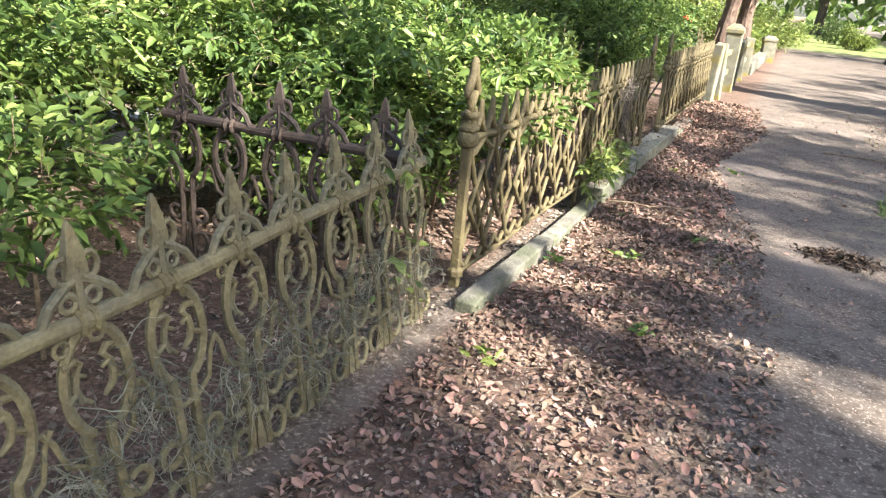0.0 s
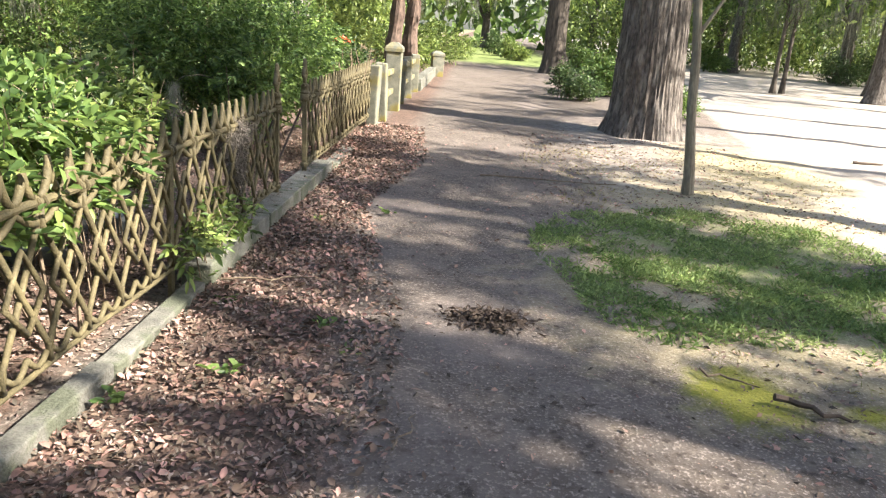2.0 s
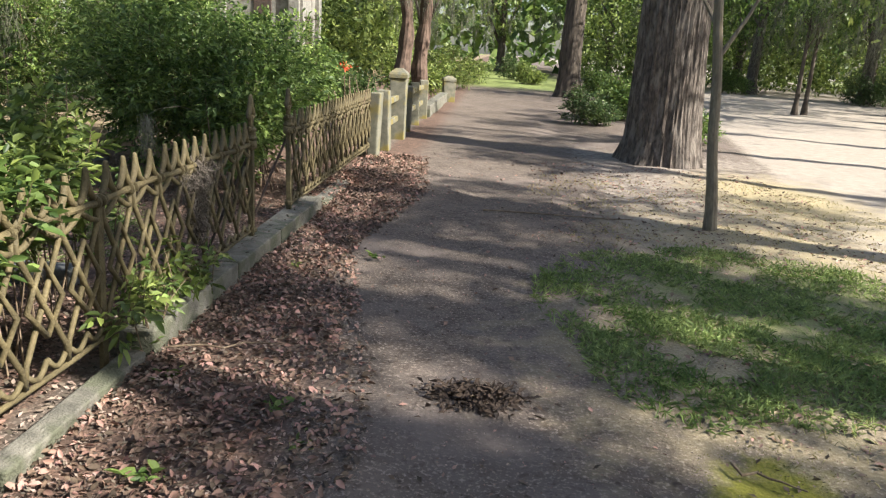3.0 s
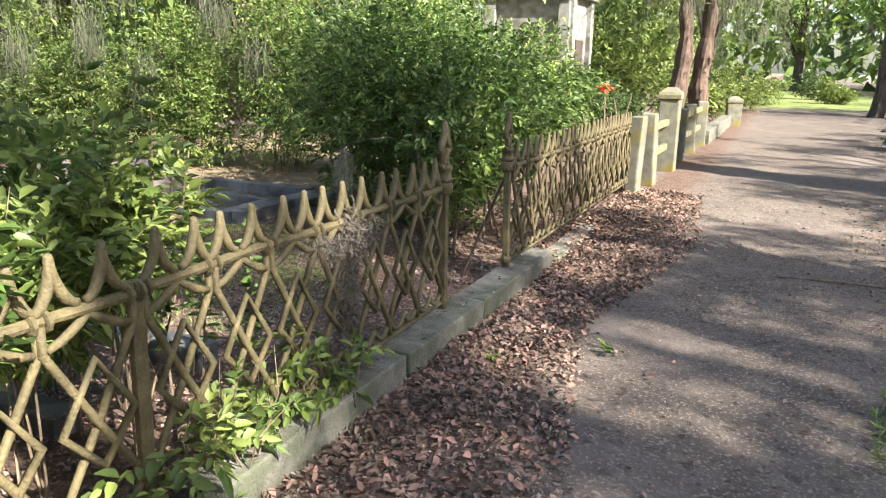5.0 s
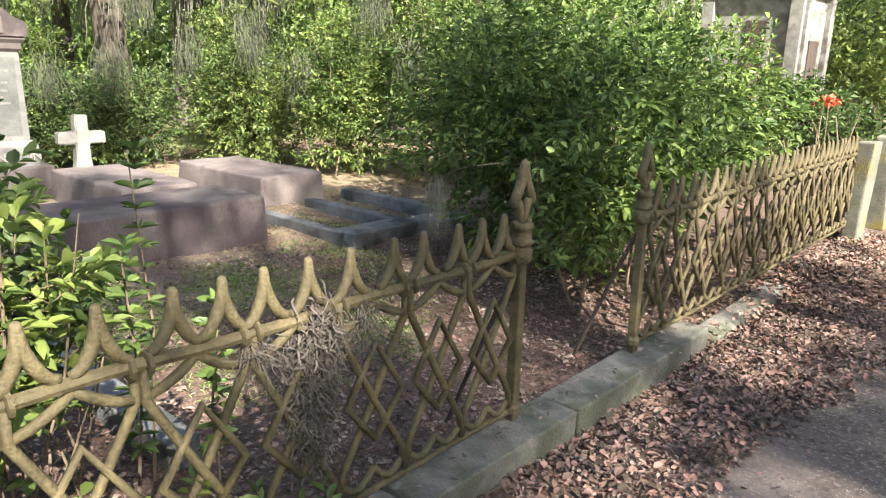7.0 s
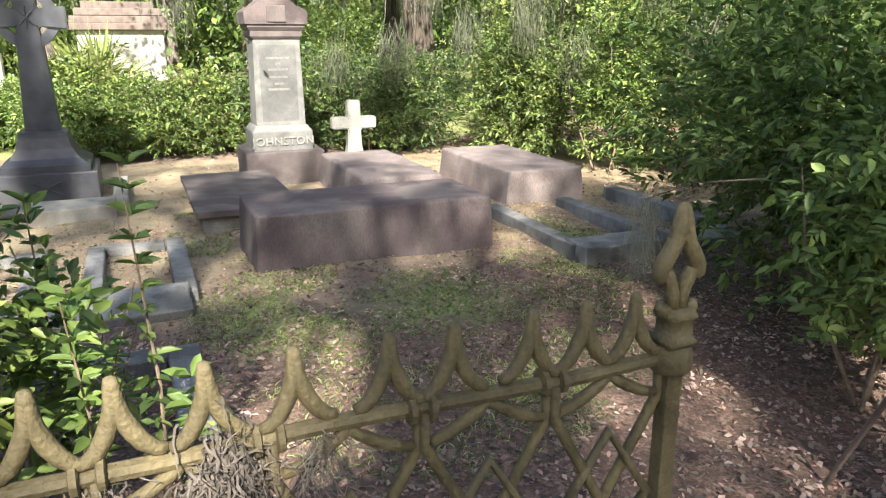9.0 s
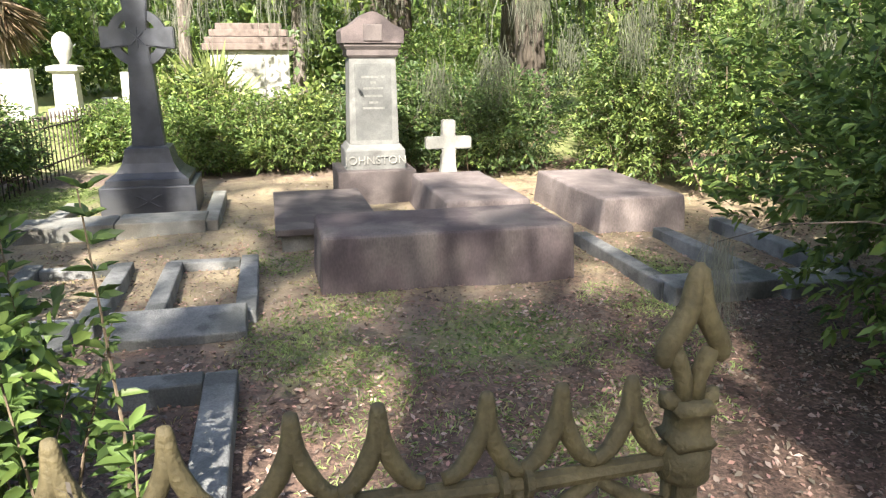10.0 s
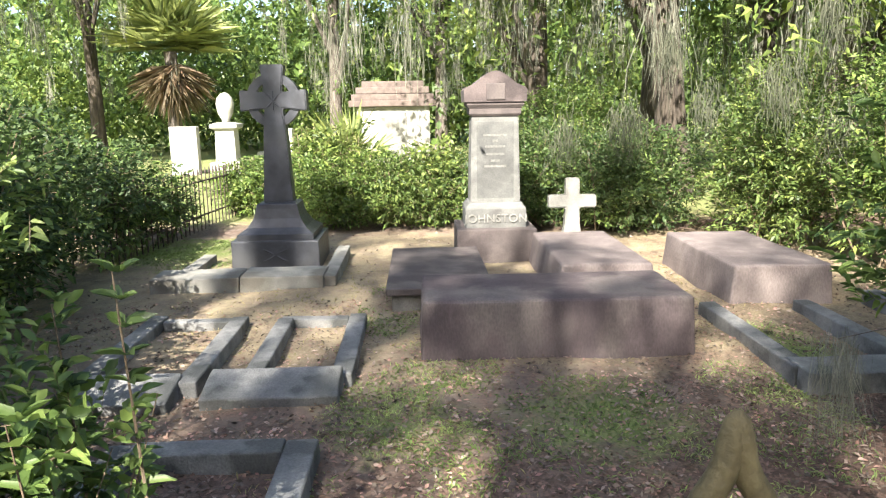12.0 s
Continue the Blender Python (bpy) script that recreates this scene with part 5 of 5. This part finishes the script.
scatter("leaf_litter", "fallen leaves drifted over the sunken kerb", "fallen leaves", x, y, M_LITTER, 0.045, 29, lift=0.035, flat=0.6)
x, y = 0.06 + rng.normal(size=150) * 0.05, rng.uniform(4.45, 8.15, 150)
scatter("leaf_litter", "dry leaves lying on the stone kerb", "fallen leaves", x, y, M_DRYLEAF, 0.035, 30, lift=0.0, flat=0.15).location.z = 0.156
n = 26000
x, y = -rng.random(n) ** 1.3 * 5.0, rng.uniform(-2.2, 10.5, n)
keep = (x > -3.3) | (rng.random(n) < 0.4)
scatter("leaf_litter", "brown fallen leaves over the grave plot", "fallen leaves", x[keep], y[keep], M_DRYLEAF, 0.036, 7)
n = 34000
x, y = -0.15 - rng.random(n) ** 1.15 * 5.2, rng.uniform(2.6, 11, n)
keep = np.sin(x * 3.1 + y) * np.sin(y * 2.7 - x) + rng.random(n) * 1.9 > 0.35 + 0.25 * np.clip(-x - 2.5, 0, 2)
scatter("leaf_litter", "small reddish leaf litter over the grave plot", "fallen leaves", x[keep], y[keep], M_LITTER, 0.03, 37, lift=0.01)
n = 1500
x, y = rng.uniform(0.8, 5.2, n), rng.uniform(-0.5, 14, n)
scatter("leaf_crumbs", "tiny leaf crumbs and gravel on the path", "litter", rng.uniform(0.6, 4.8, 9000), rng.uniform(-1.5, 10, 9000), M_LITTER, 0.012, 18, lift=0.006)
scatter("leaf_crumbs", "pale bits of dry leaf on the path", "litter", rng.uniform(0.6, 4.8, 9000), rng.uniform(-1.5, 8, 9000), M_DRYLEAF, 0.016, 28, lift=0.006)
scatter("scattered_leaves", "few pale fallen leaves on the path", "fallen leaves", x, y, M_LITTER, 0.04, 8)
x, y = rng.uniform(3.1, 6.0, 1500), rng.uniform(1.6, 5.2, 1500)
scatter("leaf_litter", "dry pale leaves on the verge", "fallen leaves", x, y, M_LITTER, 0.04, 19)
x, y = rng.uniform(2.4, 6.0, 1500), rng.uniform(7.4, 13, 1500)
scatter("leaf_litter", "dry leaves under the trees by the path", "fallen leaves", x, y, M_LITTER, 0.045, 20)
n = 2600
x, y = rng.uniform(-9, -2.4, n), rng.uniform(2.5, 10.5, n)
scatter("leaf_litter", "dry leaves between the graves", "fallen leaves", x, y, M_DRYLEAF, 0.04, 9)


def blades(name, label, spots, per, h, m, seed):
    """Grass as upright thin blades in uneven patches."""
    rng = np.random.default_rng(seed)
    X, Y = [], []
    for cx, cy, rx, ry in spots:
        k = int(per * rx * ry * 3.14)
        t = rng.uniform(0, 6.28, k)
        r = np.sqrt(rng.random(k)) * 1.05
        X.append(cx + rx * r * np.cos(t)), Y.append(cy + ry * r * np.sin(t))
    x, y = np.concatenate(X), np.concatenate(Y)
    keep = np.sin(x * 4.1 + 1) * np.sin(y * 4.7) + 0.6 * np.sin(x * 11) * np.sin(y * 9 + 2) + rng.random(len(x)) * 1.6 > 0.62
    x, y = x[keep], y[keep]
    n = len(x)
    P = np.stack([x, y, ground_height(x, y) - 0.004], axis=1)
    ob = leaves(name, P, rng.normal(size=(n, 3)) * (0.7, 0.7, 0.2) + (0, 0, 0.75), h, 0.13, rng, m)
    return tagged(ob, label, "grass", kind="stuff")


blades("grass", "short green grass beside the path", [(3.9, 6.0, 1.6, 1.7), (4.4, 5.0, 1.1, 0.9), (3.0, 5.0, 0.5, 0.8), (5.2, 4.2, 0.9, 1.2)], 2900, 0.075, M_GRASS, 21)
blades("grass", "thin green grass between the graves", [(-2.7, 7.0, 0.6, 0.7), (-1.7, 7.2, 0.4, 0.6), (-3.75, 8.6, 0.65, 0.24), (-2.9, 5.95, 0.7, 0.45), (-7.6, 3.3, 1.0, 0.9), (-3.2, 8.0, 0.35, 0.3), (-2.3, 5.9, 0.5, 0.5), (-1.4, 6.5, 0.5, 0.7), (-3.5, 6.1, 0.6, 0.4), (-5.0, 5.75, 0.7, 0.25), (-2.6, 8.0, 0.6, 0.4)], 2700, 0.045, M_GRASS, 22)
blades("dry_grass", "sparse dry yellowed grass beside the path", [(4.4, 7.9, 1.7, 0.9), (5.6, 10.5, 1.0, 2.0), (4.2, 4.9, 1.4, 1.2), (3.4, 10.5, 1.0, 1.4)], 420, 0.05, M_DRYGRASS, 23)
blades("dry_grass", "sparse dry grass between the graves", [(-5.2, 6.2, 1.8, 2.2), (-2.6, 6.2, 0.9, 1.2), (-5.8, 8.4, 1.2, 0.8)], 260, 0.045, M_DRYGRASS, 24)
blades("moss_patch", "bright yellow-green moss on bare earth", [(3.15, 3.65, 0.36, 0.42), (3.8, 3.5, 0.2, 0.14)], 9000, 0.016, M_MOSSY, 25)

for k, (x, y) in enumerate(((0.95, 4.0), (1.15, 3.7), (0.62, 3.35), (0.35, 1.6), (0.25, 3.0), (0.3, 4.2), (1.0, 6.6), (0.42, 6.2), (0.9, 2.3))):
    rng = np.random.default_rng(200 + k)
    e = base("weed", x, y, 0, k * 40, "small bright green weed among fallen leaves", "weed", "weeds in the leaves")
    q = 14
    a = rng.uniform(0, 6.28, q)
    lt = leaves("leaf_tuft", np.stack([rng.normal(size=q) * 0.03, rng.normal(size=q) * 0.03, np.full(q, 0.01)], axis=1), np.stack([np.cos(a), np.sin(a), rng.uniform(0.3, 1.2, q)], axis=1), 0.07, 0.4, rng, M_LEAFY if k % 2 else M_LEAF, e, oval=True)
    lt["kind"] = "stuff"

# clump of dark debris on the path
rng = np.random.default_rng(31)
n = 900
c = rng.normal(size=(n, 2)) * (0.11, 0.07)
r = np.hypot(c[:, 0] / 0.3, c[:, 1] / 0.2)
P = np.stack([1.85 + c[:, 0], 4.25 + c[:, 1], 0.02 + 0.05 * np.exp(-r * r * 2) * rng.random(n)], axis=1)
deb = leaves("debris_clump", P, rng.normal(size=(n, 3)) * (1, 1, 0.5), 0.06, 0.3, rng, M_DEBRIS)
tagged(deb, "clump of dark rotten bark and leaves on the path", "debris", kind="stuff")


def stick(x, y, length, r, rz, label, seed, z=0.02):
    rng = random.Random(seed)
    pts = [(length * (i / 6 - 0.5), 0.03 * rng.uniform(-1, 1), 0.012 * rng.uniform(0, 1)) for i in range(7)]
    ob = part("stick", tube(bmesh.new(), pts, [r * (1 - 0.6 * i / 6) for i in range(7)], 6), M_DEBRIS if r > 0.012 else M_TWIG)
    ob.matrix_basis = pose(x, y, z, 0, 0, rz)
    return tagged(ob, label, "stick")


stick(3.42, 3.5, 0.34, 0.02, -35, "dark broken stick lying by the moss", 1)
stick(3.1, 3.75, 0.3, 0.008, -25, "thin brown twig lying on the moss", 2)
stick(1.5, 2.95, 0.3, 0.006, 70, "thin brown twig lying on the path", 3)
stick(1.0, 0.9, 0.4, 0.006, 30, "thin pale twig among fallen leaves", 4)
stick(0.5, 4.5, 0.6, 0.007, 20, "thin bent twig reaching over the kerb", 5, 0.06)
stick(8.2, 12.5, 0.5, 0.03, 5, "broken branch lying on the sandy road", 6)
stick(2.6, 8.75, 1.6, 0.012, 2, "long thin branch lying across the path edge", 7)


def moss_tuft(x, y, z, n, spread, length, thick, sag, seed, label, curl=0.55, material=None):
    ob = tangle("moss_tuft", np.random.default_rng(seed), n, spread, length, thick, sag, label, 7, curl, material)
    ob.location = (x, y, z)


moss_tuft(0.0, 5.42, 0.80, 1300, (0.02, 0.03, 0.05), 0.11, 0.0038, 2.2, 1, "matted grey-brown moss tuft caught on the iron fence", 0.75, M_OLDMOSS)
moss_tuft(0.0, 5.39, 0.62, 1600, (0.022, 0.032, 0.09), 0.11, 0.0038, 2.2, 3, "matted grey-brown moss tuft caught on the iron fence", 0.75, M_OLDMOSS)
moss_tuft(0.0, 5.6, 0.84, 90, (0.015, 0.015, 0.02), 0.2, 0.002, 1.5, 4, "grey moss wisp wound round the iron rail", 0.6, M_OLDMOSS)
moss_tuft(0.0, 5.2, 0.84, 90, (0.015, 0.02, 0.02), 0.18, 0.002, 1.5, 5, "grey moss wisp wound round the iron rail", 0.6, M_OLDMOSS)
moss_tuft(-1.25, 7.35, 0.9, 190, (0.03, 0.03, 0.03), 0.38, 0.001, 5.0, 2, "grey moss strand hanging from a twig", 0.28)
for k in range(11):
    moss_tuft(-0.05, -0.3 + 0.2 * k, 0.2 + 0.12 * (k % 3), 110, (0.03, 0.06, 0.06), 0.22, 0.0022, 0.9, 10 + k, "grey moss wisp caught low on the scrolled fence")
part_twig = part("twig", tube(bmesh.new(), [(-1.15, 8.3, 0.9), (-1.22, 7.95, 0.97), (-1.26, 7.6, 0.97), (-1.25, 7.33, 0.92)], [0.006, 0.004, 0.0025, 0.0015], 6), M_BARKD)
tagged(part_twig, "thin bare twig reaching out of a bush", "twig")
# bare stems at the far end of the fence
stems = base("bare_shrub", -0.1, 10.9, 0, 0, "bare brown shrub stems leaning on the fence", "shrub")
for k in range(12):
    rr = random.Random(k)
    yb = rr.uniform(-0.9, 0.9)
    part("stem", tube(bmesh.new(), [(-0.1, yb, 0), (rr.uniform(-0.15, 0.1), yb + rr.uniform(-0.15, 0.15), 0.5), (rr.uniform(-0.2, 0.2), yb + rr.uniform(-0.4, 0.4), rr.uniform(0.9, 1.3))], [0.014, 0.011, 0.005], 5), M_TWIG, stems)
flower = base("red_flower", -0.85, 14.0, 0, 0, "bright red flower above the green bushes", "flower")
rng = np.random.default_rng(3)
leaves("petals", rng.normal(size=(60, 3)) * (0.06, 0.06, 0.03) + (0, 0, 1.28), rng.normal(size=(60, 3)), 0.07, 0.6, rng, M_FLOWER, flower)["kind"] = "stuff"
part("stalk", tube(bmesh.new(), [(0, 0, 0), (0.02, 0, 0.7), (0, 0, 1.26)], 0.008, 5), M_TWIG, flower)
